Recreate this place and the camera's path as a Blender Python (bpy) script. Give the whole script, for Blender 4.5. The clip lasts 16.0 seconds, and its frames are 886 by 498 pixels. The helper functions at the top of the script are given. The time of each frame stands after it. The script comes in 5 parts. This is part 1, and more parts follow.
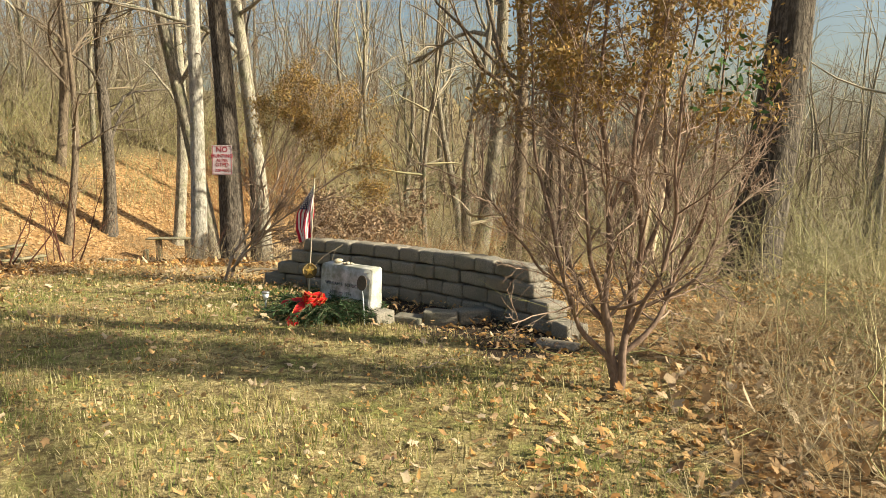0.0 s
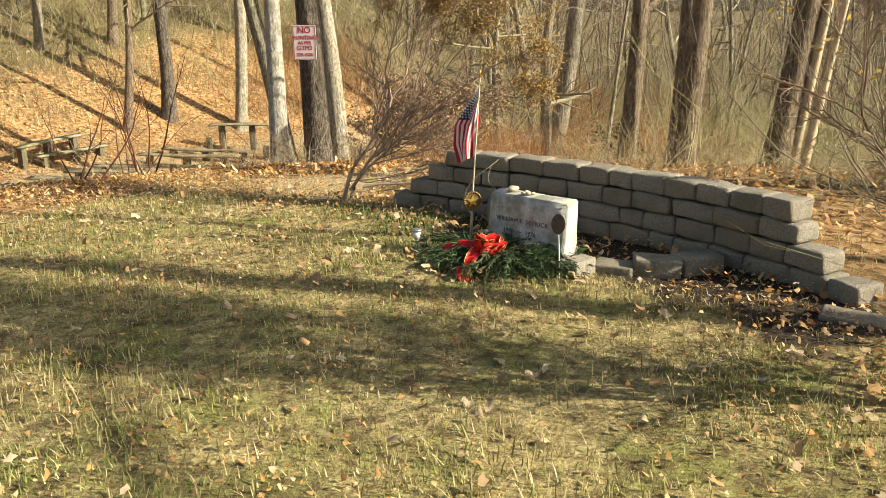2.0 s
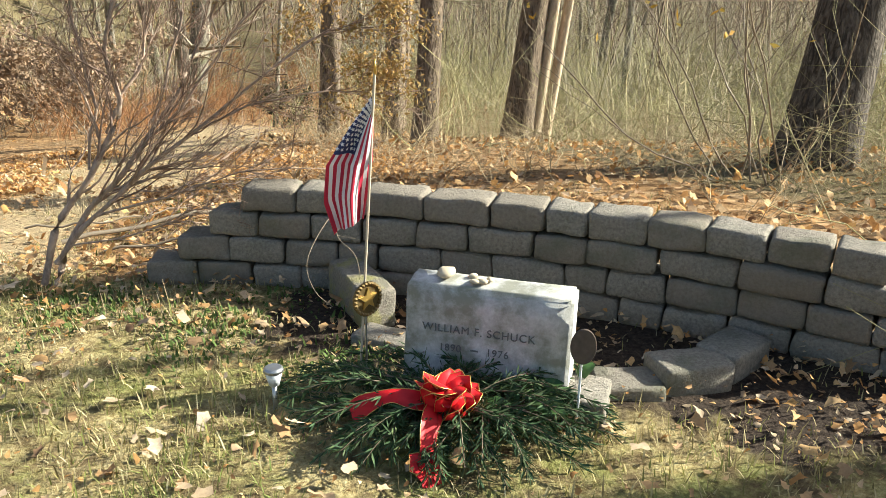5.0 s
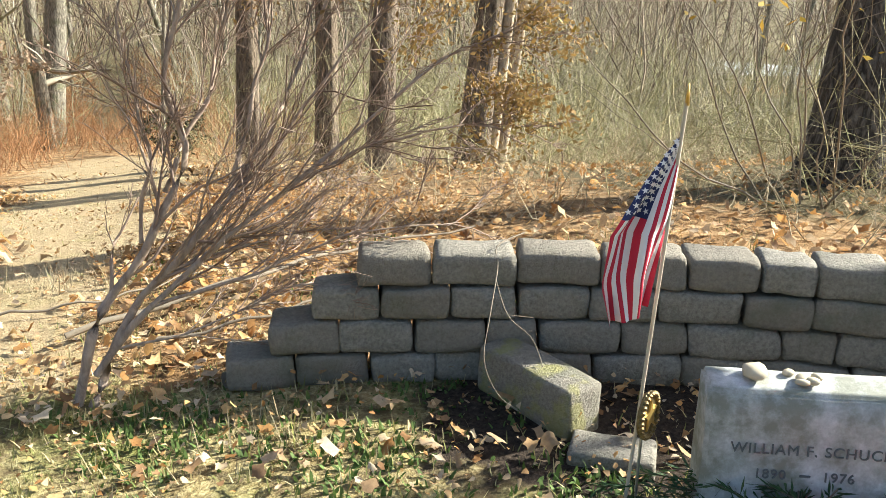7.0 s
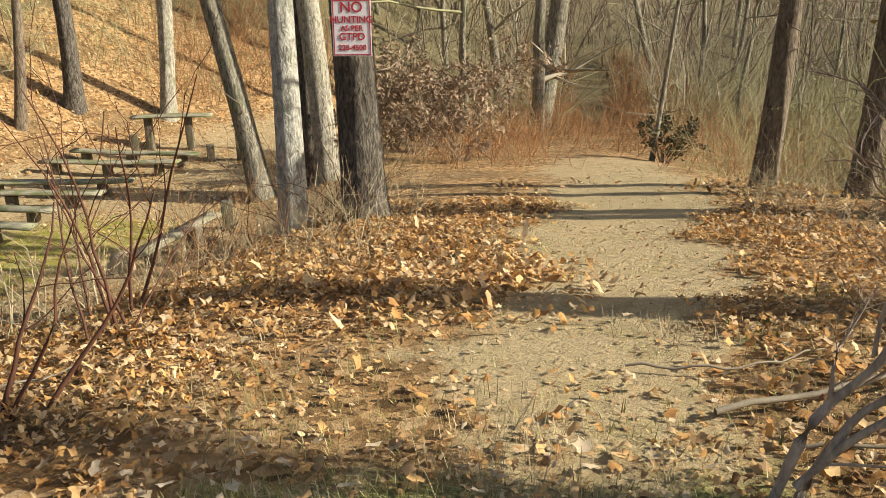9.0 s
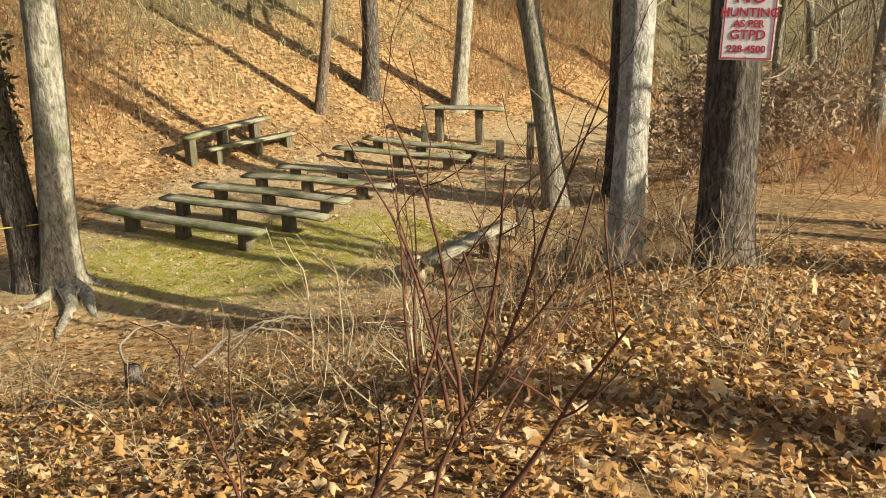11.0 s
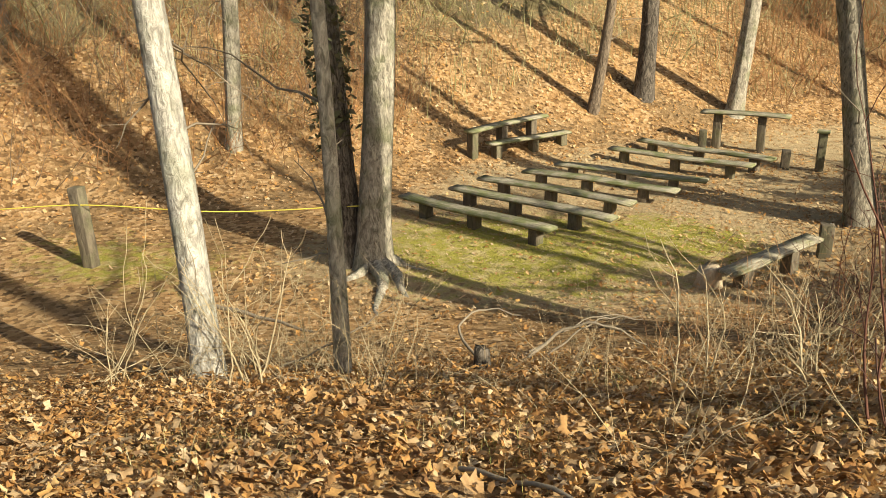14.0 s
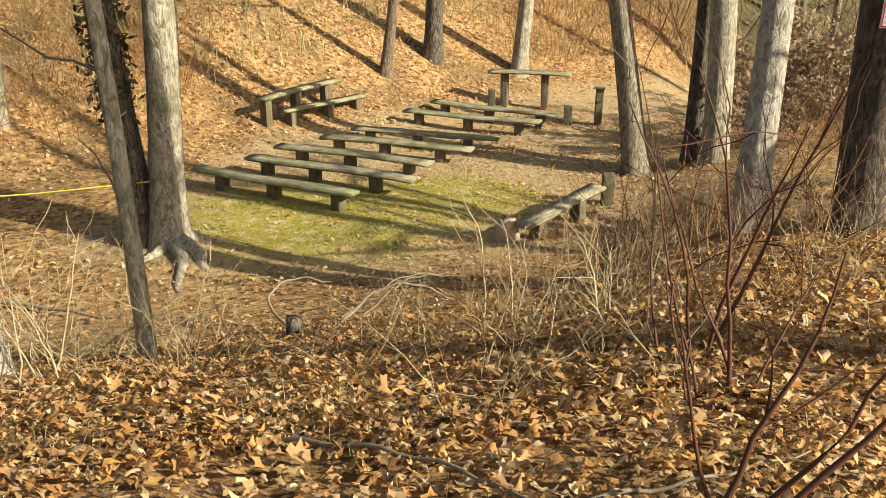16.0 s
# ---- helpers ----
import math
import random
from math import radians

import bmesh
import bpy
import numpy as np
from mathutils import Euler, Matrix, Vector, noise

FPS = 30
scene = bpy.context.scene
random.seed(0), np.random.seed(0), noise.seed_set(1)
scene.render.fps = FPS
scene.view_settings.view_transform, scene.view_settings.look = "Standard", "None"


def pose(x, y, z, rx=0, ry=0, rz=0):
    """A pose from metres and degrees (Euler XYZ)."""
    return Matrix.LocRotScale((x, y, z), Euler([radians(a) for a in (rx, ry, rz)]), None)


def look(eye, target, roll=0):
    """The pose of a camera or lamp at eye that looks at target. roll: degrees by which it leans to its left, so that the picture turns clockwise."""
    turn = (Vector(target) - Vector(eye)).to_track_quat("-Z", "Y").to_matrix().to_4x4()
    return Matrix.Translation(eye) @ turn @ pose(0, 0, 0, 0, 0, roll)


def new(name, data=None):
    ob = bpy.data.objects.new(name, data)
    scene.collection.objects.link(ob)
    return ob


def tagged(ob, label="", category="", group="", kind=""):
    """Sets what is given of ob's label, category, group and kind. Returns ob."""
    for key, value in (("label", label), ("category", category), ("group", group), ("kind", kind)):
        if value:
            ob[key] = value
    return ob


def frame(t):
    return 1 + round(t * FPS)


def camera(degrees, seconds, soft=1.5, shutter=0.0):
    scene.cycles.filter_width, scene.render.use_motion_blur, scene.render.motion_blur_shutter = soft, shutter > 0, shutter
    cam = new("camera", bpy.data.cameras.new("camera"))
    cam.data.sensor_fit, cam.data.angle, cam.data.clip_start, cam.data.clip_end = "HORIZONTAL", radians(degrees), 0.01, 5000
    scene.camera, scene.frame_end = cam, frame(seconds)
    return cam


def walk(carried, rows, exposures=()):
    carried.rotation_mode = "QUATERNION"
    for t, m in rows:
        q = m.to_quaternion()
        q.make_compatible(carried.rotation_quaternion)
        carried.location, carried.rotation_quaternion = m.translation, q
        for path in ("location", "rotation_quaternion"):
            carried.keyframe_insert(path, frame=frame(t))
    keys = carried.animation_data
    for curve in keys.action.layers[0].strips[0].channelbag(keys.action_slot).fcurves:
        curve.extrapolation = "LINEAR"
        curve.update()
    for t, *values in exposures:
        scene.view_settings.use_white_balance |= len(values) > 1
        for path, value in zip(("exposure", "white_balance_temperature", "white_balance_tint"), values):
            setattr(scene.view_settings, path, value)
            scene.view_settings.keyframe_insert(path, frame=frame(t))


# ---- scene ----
cam = camera(55.78, 16.0, soft=0.8)
PATH = [
    (0, 0.006, -0.002, 1.403, 82.91, -0.65, 0.05),
    (0.5, -0.232, 0.385, 1.423, 82.71, -0.50, 2.79),
    (1, -0.480, 0.841, 1.452, 78.82, -0.31, 3.17),
    (1.5, -0.761, 1.251, 1.478, 76.03, 0.36, 3.15),
    (2, -0.990, 1.660, 1.503, 74.25, 0.44, 3.06),
    (2.5, -1.220, 2.146, 1.531, 71.91, 0.40, 3.07),
    (3, -1.461, 2.561, 1.606, 70.27, 0.56, 3.06),
    (3.5, -1.602, 3.001, 1.582, 70.14, -0.06, -0.83),
    (4, -1.730, 3.447, 1.580, 70.32, -0.41, -10.43),
    (4.5, -1.869, 3.867, 1.556, 70.52, -0.50, -16.61),
    (4.7, -1.890, 4.029, 1.529, 70.53, -0.64, -19.35),
    (6.8, -2.461, 5.468, 1.374, 71.98, -1.18, -34.96),
    (7, -2.561, 5.573, 1.393, 71.97, -0.91, -33.72),
    (7.5, -2.803, 5.822, 1.462, 71.83, -0.29, -29.47),
    (8, -2.963, 6.100, 1.459, 71.94, -0.48, -24.69),
    (8.5, -3.091, 6.190, 1.538, 71.54, 0.66, -14.13),
    (9, -3.304, 6.202, 1.617, 71.26, 0.41, -4.06),
    (9.2, -3.380, 6.216, 1.645, 71.09, 0.31, -2.52),
    (11.3, -4.265, 7.725, 1.523, 70.85, 0.21, 16.36),
    (11.5, -4.344, 7.690, 1.524, 70.89, 0.18, 17.87),
    (12, -4.545, 7.470, 1.530, 70.88, 0.18, 21.59),
    (12.5, -4.705, 7.333, 1.532, 70.86, 0.26, 24.62),
    (13, -4.815, 7.320, 1.549, 70.82, 0.39, 27.39),
    (13.5, -4.937, 7.256, 1.555, 70.84, 0.47, 28.86),
    (14, -5.021, 7.181, 1.579, 70.78, 0.59, 29.21),
    (14.5, -5.010, 7.176, 1.580, 70.72, 0.27, 25.17),
    (15, -5.022, 7.170, 1.570, 70.72, -0.13, 18.40),
    (15.5, -5.042, 7.170, 1.566, 70.60, -0.23, 15.69),
    (16, -5.050, 7.175, 1.566, 68.42, -0.23, 15.18),
]
walk(cam, [(t, pose(*p)) for t, *p in PATH], exposures=[(t, s, k, 5) for t, s, k in ((0.0, 1.02, 6900), (3.5, 1.26, 6500), (4.5, 1.40, 6100), (7.0, 1.72, 5750), (8.0, 1.30, 6000), (9.0, 0.91, 6300), (11.5, 0.87, 6750), (14.0, 0.86, 6800), (16.0, 0.95, 6900))])

# ---- light ----
SUN_DIR = Vector((0.93, -0.19, 0.50)).normalized()
world = bpy.data.worlds.new("sky")
scene.world = world
world.use_nodes = True
wn = world.node_tree
sky = wn.nodes.new("ShaderNodeTexSky")
sky.sky_type = 'NISHITA'
sky.sun_disc = False
sky.sun_elevation = math.asin(SUN_DIR.z)
sky.sun_rotation = math.atan2(SUN_DIR.x, SUN_DIR.y)
sky.dust_density = 3.0
sky.air_density = 1.0
wn.links.new(sky.outputs[0], wn.nodes["Background"].inputs[0])
wn.nodes["Background"].inputs[1].default_value = 0.072
sun_data = bpy.data.lights.new("sun", 'SUN')
sun_data.energy = 5.0
sun_data.angle = radians(0.55)
sun_data.color = (1.0, 0.92, 0.77)
sun = new("sun", sun_data)
sun.matrix_world = look((0, 0, 30), Vector((0, 0, 30)) - SUN_DIR)

# ---- shape of the ground ----


def ss(u):
    u = np.clip(u, 0, 1)
    return u * u * (3 - 2 * u)


def sp(u, k):
    return np.logaddexp(0, u / k) * k


def ground_z(x, y):
    x, y = np.asarray(x, float), np.asarray(y, float)
    s = -.55 * x + .83 * y
    q = -.8 * x + .6 * y
    e = .75 * x + .66 * y
    left = 0.04 - 2.27 * ss((s - 9.3) / 8.7)
    right = 0.04 - .155 * sp(y - 9.3, .7)
    right = -3.9 + sp(right + 3.9, .25) + .06 * sp(y - 34, 2)
    w = ss((-3.0 - x) / 3.0)
    z = left * w + right * (1 - w)
    z = z + 0.52 * sp(q - 22.3, .5) - 0.42 * sp(q - 32, 2)
    g = ss((e - 8.5) / 10) * ss((x - .5) / 5)
    z = z - g * np.maximum(z + 2.6, 0)
    far = ss((np.hypot(x, y - 10) - 70) / 120)
    bump = .018 * np.sin(2.1 * x + 1.3 * y) * np.sin(1.7 * y - .8 * x) + .010 * np.sin(5.3 * x + 1) * np.sin(4.7 * y)
    return z * (1 - far) + far * 1.0 + bump


def gz(x, y):
    return float(ground_z(x, y))


PATH_Y = [8.0, 9.1, 11.0, 12.0, 15.3, 18.5, 25.0, 31.0, 45.0]
PATH_X = [-2.9, -2.45, -1.85, -1.6, -.5, .1, 1.5, 3.0, 6.2]


def path_mask(x, y):
    x = x + .20 * np.sin(2.1 * y) + .14 * np.sin(5.3 * y + 1 + 2 * x) + .06 * np.sin(11 * y + 7 * x)
    half = np.interp(y, [8, 11, 16, 20, 26, 40], [.55, .62, .95, 1.15, .7, .5])
    return (1 - ss((np.abs(x - np.interp(y, PATH_Y, PATH_X)) - half * .6) / (half * .9))) * ss((y - 7.6) / 1.6) * (1 - .3 * ss((y - 14) / 6)) * (1 - .9 * ss((y - 20.5) / 2.5) * (1 - ss((y - 35) / 3)))


def lawn_mask(x, y):
    s = -.55 * x + .83 * y
    return (1 - ss((s - 8.3 - 1.3 * ss((x + 4.6) / 1.0)) / 1.3)) * (1 - ss((x - (.55 + .1 * y)) / .7)) * (1 - ss((y - 9.0) / 1.6)) * (1 - .8 * (wall_dist(x, y) < -.1))


def wall_dist(x, y):
    """Metres in front of the curved wall's face (negative behind it)."""
    return np.hypot(x - WALL_C[0], y - WALL_C[1]) * -1 + WALL_R


def bed_mask(x, y):
    d = wall_dist(x, y)
    a = x * .77 - y * .63
    return (1 - ss((d - .5) / .45)) * ss((d + .3) / .2) * ss((a + 6.0) / .5) * (1 - ss((a + 2.9) / .4)) * ss((y - 4.0) / .5)


def floor_mask(x, y):
    q = -.8 * x + .6 * y
    s = -.55 * x + .83 * y
    return ss((s - 15.2) / 2.5) * (1 - ss((q - 21.6) / 1.6)) * (1 - ss((x + 4.6) / 1.5)) * ss((x + 13.2) / 1.5) * ss((y - 14.0) / 1.5)


def moss_mask(x, y):
    return np.exp(-(((x + 9.6) / 2.6) ** 2 + ((y - 17.0) / 1.9) ** 2)) + .8 * np.exp(-(((x + 7.6) / 1.5) ** 2 + ((y - 18.8) / 1.0) ** 2)) + .7 * np.exp(-(((x + 14.0) / 2.0) ** 2 + ((y - 14.2) / 1.2) ** 2))


def circle3(a, b, c):
    ax, ay, bx, by, cx, cy = *a, *b, *c
    d = 2 * (ax * (by - cy) + bx * (cy - ay) + cx * (ay - by))
    ux = ((ax**2 + ay**2) * (by - cy) + (bx**2 + by**2) * (cy - ay) + (cx**2 + cy**2) * (ay - by)) / d
    uy = ((ax**2 + ay**2) * (cx - bx) + (bx**2 + by**2) * (ax - cx) + (cx**2 + cy**2) * (bx - ax)) / d
    return (ux, uy), math.hypot(ax - ux, ay - uy)


WALL_C, WALL_R = circle3((-1.32, 7.92), (-.20, 7.16), (.84, 5.90))

# ---- materials ----


class Mat:
    """A small builder of node materials."""

    def __init__(self, name, rough=.8, metal=0.0, spec=.3):
        self.m = bpy.data.materials.new(name)
        self.m.use_nodes = True
        self.t = self.m.node_tree
        self.b = self.t.nodes["Principled BSDF"]
        self.b.inputs["Roughness"].default_value = rough
        self.b.inputs["Metallic"].default_value = metal
        self.b.inputs["Specular IOR Level"].default_value = spec
        self.co = self.node("ShaderNodeTexCoord")

    def node(self, kind, **kw):
        n = self.t.nodes.new(kind)
        for k, v in kw.items():
            if k == "op":
                n.operation = v
            elif k == "blend":
                n.data_type = 'RGBA'
                n.blend_type = v
            else:
                n.inputs[k].default_value = v
        return n

    def link(self, a, b):
        self.t.links.new(a, b)

    def mapped(self, scale, world=True):
        n = self.node("ShaderNodeMapping")
        n.inputs["Scale"].default_value = scale
        if world:
            g = self.node("ShaderNodeNewGeometry")
            self.link(g.outputs["Position"], n.inputs[0])
        else:
            self.link(self.co.outputs["Object"], n.inputs[0])
        return n.outputs[0]

    def noise(self, scale, detail=4, vec=None, rough=.55, dist=0.0):
        n = self.node("ShaderNodeTexNoise", Scale=scale, Detail=detail, Roughness=rough, Distortion=dist)
        self.link(vec if vec is not None else self.mapped((1, 1, 1)), n.inputs["Vector"])
        return n.outputs["Fac"]

    def ramp(self, fac, *stops):
        n = self.node("ShaderNodeValToRGB")
        el = n.color_ramp.elements
        while len(el) < len(stops):
            el.new(.5)
        for e, (p, c) in zip(el, stops):
            e.position = p
            e.color = (*c, 1) if len(c) == 3 else c
        self.link(fac, n.inputs[0])
        return n.outputs[0]

    def mix(self, fac, a, b, blend='MIX'):
        n = self.node("ShaderNodeMix", blend=blend)
        for s, v in ((0, fac), (6, a), (7, b)):
            if isinstance(v, (int, float)):
                n.inputs[s].default_value = v
            elif isinstance(v, tuple):
                n.inputs[s].default_value = (*v, 1)
            else:
                self.link(v, n.inputs[s])
        return n.outputs[2]

    def math(self, op, a, b=0.0):
        n = self.node("ShaderNodeMath", op=op)
        for s, v in ((0, a), (1, b)):
            if isinstance(v, (int, float)):
                n.inputs[s].default_value = v
            else:
                self.link(v, n.inputs[s])
        return n.outputs[0]

    def attr(self, name):
        n = self.node("ShaderNodeAttribute")
        n.attribute_name = name
        return n.outputs["Fac"]

    def island(self):
        return self.node("ShaderNodeNewGeometry").outputs["Random Per Island"]

    def obrand(self):
        return self.node("ShaderNodeObjectInfo").outputs["Random"]

    def color(self, c):
        if isinstance(c, tuple):
            self.b.inputs["Base Color"].default_value = (*c, 1)
        else:
            self.link(c, self.b.inputs["Base Color"])

    def bump(self, hgt, strength=.5, dist=.01):
        n = self.node("ShaderNodeBump", Strength=strength, Distance=dist)
        self.link(hgt, n.inputs["Height"])
        self.link(n.outputs[0], self.b.inputs["Normal"])


def bark(name, dark, light, ridge=18, contrast=(.35, .65), bump=.9, moss=0.0, stretch=.28):
    k = Mat(name, .92, spec=.15)
    v = k.mapped((1, 1, stretch))
    n1 = k.noise(ridge, 6, v, .66, .9)
    n2 = k.noise(2.2, 3)
    c = k.ramp(n1, (contrast[0], dark), (contrast[1], light))
    c = k.mix(k.math('MULTIPLY', n2, .55), c, tuple(.6 * a for a in light))
    if moss:
        c = k.mix(k.math('MULTIPLY', k.ramp(k.noise(3.1, 4), (.5, (0, 0, 0)), (.68, (1, 1, 1))), moss), c, (.12, .14, .05))
    k.color(c)
    k.bump(n1, bump, .06)
    return k.m


def leafy(name, *cols, rough=.75, trans=.0, wide=.5):
    k = Mat(name, rough, spec=.25)
    n = len(cols)
    c = k.ramp(k.island(), *[((i + .0) / max(1, n - 1), col) for i, col in enumerate(cols)])
    big = k.noise(1.1, 3)
    c = k.mix(k.math('MULTIPLY', k.ramp(big, (.35, (0, 0, 0)), (.7, (1, 1, 1))), wide), c, tuple(.72 * v for v in cols[0]))
    c = k.mix(.35, c, k.ramp(k.noise(90, 3), (.3, (.35, .3, .25)), (.7, (1, 1, 1))), 'MULTIPLY')
    k.color(c)
    if trans:
        k.b.inputs["Transmission Weight"].default_value = 0.0
        tr = k.node("ShaderNodeBsdfTranslucent")
        k.link(c, tr.inputs[0])
        ms = k.node("ShaderNodeMixShader")
        ms.inputs[0].default_value = trans
        k.link(k.b.outputs[0], ms.inputs[1])
        k.link(tr.outputs[0], ms.inputs[2])
        k.link(ms.outputs[0], k.t.nodes["Material Output"].inputs[0])
    return k.m


def plain(name, col, rough=.6, metal=0.0, var=.25, scale=30, spec=.4, bump=.15):
    k = Mat(name, rough, metal, spec)
    n = k.noise(scale, 5)
    k.color(k.mix(n, tuple(v * (1 - var) for v in col), tuple(min(1, v * (1 + var)) for v in col)))
    k.bump(n, bump, .004)
    return k.m


def ground_material():
    k = Mat("ground", .95, spec=.1)
    fine = k.noise(55, 6, rough=.7)
    mid = k.noise(7, 5)
    big = k.noise(.9, 4)
    tiny = k.noise(160, 4, rough=.7)
    straw = k.ramp(fine, (.3, (.22, .155, .06)), (.5, (.43, .34, .155)), (.7, (.66, .56, .30)))
    green = k.ramp(fine, (.3, (.10, .11, .025)), (.7, (.30, .32, .09)))
    grass = k.mix(k.ramp(k.noise(1.6, 5, rough=.65), (.47, (0, 0, 0)), (.62, (.8, .8, .8))), straw, green)
    grass = k.mix(k.ramp(k.noise(11, 6, rough=.7), (.44, (0, 0, 0)), (.62, (.9, .9, .9))), grass, (.13, .09, .048))
    leafn = k.node("ShaderNodeTexVoronoi", Scale=15.0)
    k.link(k.mapped((1, 1, .6)), leafn.inputs["Vector"])
    litter = k.ramp(k.math('ADD', k.math('MULTIPLY', leafn.outputs["Color"], .7), k.math('MULTIPLY', fine, .3)), (.18, (.085, .05, .024)), (.42, (.29, .165, .07)), (.62, (.43, .265, .12)), (.85, (.58, .40, .225)))
    litter = k.mix(k.ramp(big, (.44, (0, 0, 0)), (.64, (.6, .6, .6))), litter, k.ramp(fine, (.3, (.07, .048, .026)), (.7, (.24, .165, .085))))
    dirt = k.ramp(k.math('ADD', k.math('MULTIPLY', fine, .6), k.math('MULTIPLY', tiny, .4)), (.32, (.24, .17, .09)), (.5, (.42, .315, .175)), (.7, (.54, .425, .255)))
    moss = k.mix(k.ramp(k.noise(4.5, 5), (.48, (0, 0, 0)), (.62, (.9, .9, .9))), k.ramp(fine, (.3, (.17, .15, .02)), (.7, (.42, .38, .09))), straw)
    mulch = k.ramp(fine, (.3, (.02, .016, .012)), (.6, (.075, .055, .04)), (.8, (.2, .15, .1)))
    c = litter
    wob = k.math('MULTIPLY', k.math('SUBTRACT', mid, .5), 1.1)

    def lay(c, name, col, gain=1.0):
        f = k.math('ADD', k.math('MULTIPLY', k.attr(name), gain), wob)
        return k.mix(k.ramp(f, (.35, (0, 0, 0)), (.65, (1, 1, 1))), c, col)
    c = lay(c, "lawn", grass)
    c = lay(c, "floor", dirt, .62)
    c = lay(c, "path", k.mix(k.ramp(k.noise(3.0, 5), (.5, (0, 0, 0)), (.7, (.5, .5, .5))), dirt, grass), .92)
    c = lay(c, "moss", moss, .85)
    c = lay(c, "bed", mulch)
    c = lay(c, "brush", k.ramp(fine, (.3, (.075, .06, .03)), (.7, (.25, .20, .105))), 1.0)
    k.color(c)
    k.bump(k.math('ADD', fine, k.math('MULTIPLY', leafn.outputs["Distance"], .7)), .8, .03)
    return k.m


M_GROUND = ground_material()
M_BARK_DARK = bark("bark_dark_ridged", (.022, .018, .015), (.25, .21, .165), 26, (.42, .66), 1.0)
M_BARK_GREY = bark("bark_grey", (.06, .05, .036), (.44, .385, .29), 24, (.38, .64), 1.0, .5)
M_BARK_PALE = bark("bark_pale", (.17, .15, .12), (.58, .54, .46), 18, (.36, .6), .7, .35, .5)
M_BARK_LIGHT = bark("bark_light_grey", (.10, .086, .062), (.52, .465, .365), 20, (.36, .62), .8, .5, .4)
M_BARK_BROWN = bark("bark_brown", (.055, .04, .028), (.33, .255, .18), 24, (.36, .66), 1.0)
M_WOODBARE = bark("bare_split_wood", (.36, .25, .15), (.66, .54, .38), 30, (.3, .7), .4)
M_TWIG_GREY = leafy("twig_grey", (.20, .16, .11), (.34, .28, .20), (.13, .10, .07))
M_TWIG_DARK = leafy("twig_dark", (.13, .09, .06), (.24, .175, .12), (.33, .25, .17))
M_TWIG_BROWN = leafy("twig_brown", (.24, .17, .11), (.36, .27, .19), (.46, .36, .26))
M_TWIG_RED = leafy("twig_red", (.075, .028, .018), (.15, .06, .035), (.11, .06, .04))
M_TWIG_STRAW = leafy("twig_straw", (.40, .31, .17), (.55, .45, .28), (.28, .20, .11))
M_TWIG_OLIVE = leafy("twig_olive", (.29, .28, .115), (.45, .42, .20), (.39, .32, .17), (.56, .49, .28))
M_TWIG_RUST = leafy("twig_rust", (.34, .16, .06), (.46, .25, .11), (.24, .12, .06))
M_LEAF = leafy("leaf_dry", (.42, .21, .07), (.68, .37, .12), (.76, .47, .18), (.85, .62, .34), (.22, .11, .045), (.70, .42, .17), (.88, .69, .43), (.28, .14, .055), (.62, .33, .11), trans=.3, wide=.25)
M_LEAF_PALE = leafy("leaf_pale", (.58, .42, .25), (.74, .60, .42), (.40, .24, .11), (.66, .40, .16), (.22, .12, .06), trans=.2)
M_GRASS = leafy("grass_blades", (.52, .42, .19), (.74, .64, .37), (.36, .33, .10), (.24, .29, .07), (.20, .15, .07), (.64, .54, .29), trans=.25, wide=.3)
M_GREENGRASS = leafy("green_grass", (.20, .27, .06), (.30, .36, .10), (.36, .36, .13), (.15, .20, .05), trans=.25, wide=.3)
M_WEED = leafy("weed_green", (.10, .16, .035), (.17, .24, .06), (.08, .12, .035), trans=.2)
M_FOLIAGE = leafy("dead_foliage", (.36, .22, .07), (.52, .34, .11), (.28, .17, .07), (.30, .25, .09), (.46, .31, .13), trans=.25)
M_CEDARBARK = bark("shrub_bark", (.16, .11, .08), (.56, .43, .325), 30, (.3, .7), .15, 0.0, .4)
M_CEDARDARK = bark("cedar_bark", (.10, .066, .05), (.35, .245, .18), 30, (.3, .7), .15, 0.0, .4)
M_TWIG_ROSY = leafy("twig_rosy", (.28, .19, .14), (.40, .29, .215), (.50, .385, .29), (.21, .14, .10))
M_TWIG_HAZE = leafy("twig_haze", (.36, .30, .21), (.48, .42, .31), (.36, .34, .17), (.28, .22, .15))
M_CEDAR = leafy("evergreen_spray", (.035, .075, .03), (.07, .13, .045), (.12, .16, .06), (.03, .06, .035), trans=.1)
M_SHRUBLEAF = leafy("shrub_leaf", (.30, .21, .13), (.40, .29, .19), (.24, .16, .10), trans=.15)
M_DARKIVY = leafy("dark_ivy", (.05, .055, .025), (.09, .085, .04), (.12, .09, .05))
M_YELLOW = leafy("leaf_yellow", (.62, .42, .05), (.52, .30, .05), (.66, .50, .12), trans=.3)
M_BROADLEAF = leafy("broad_leaf", (.05, .11, .03), (.10, .17, .05), rough=.35)


def wood_old():
    k = Mat("weathered_plank", .9, spec=.15)
    v = k.mapped((1, 1, 1), False)
    m = k.node("ShaderNodeMapping")
    m.inputs["Scale"].default_value = (.12, 1, 1)
    k.link(v, m.inputs[0])
    g = k.noise(38, 5, m.outputs[0], .6)
    c = k.ramp(g, (.3, (.13, .11, .075)), (.5, (.30, .265, .19)), (.72, (.47, .43, .33)))
    c = k.mix(k.ramp(k.noise(3.5, 4), (.42, (0, 0, 0)), (.62, (.75, .75, .75))), c, (.13, .15, .045))
    k.color(c)
    k.bump(g, .6, .01)
    return k.m


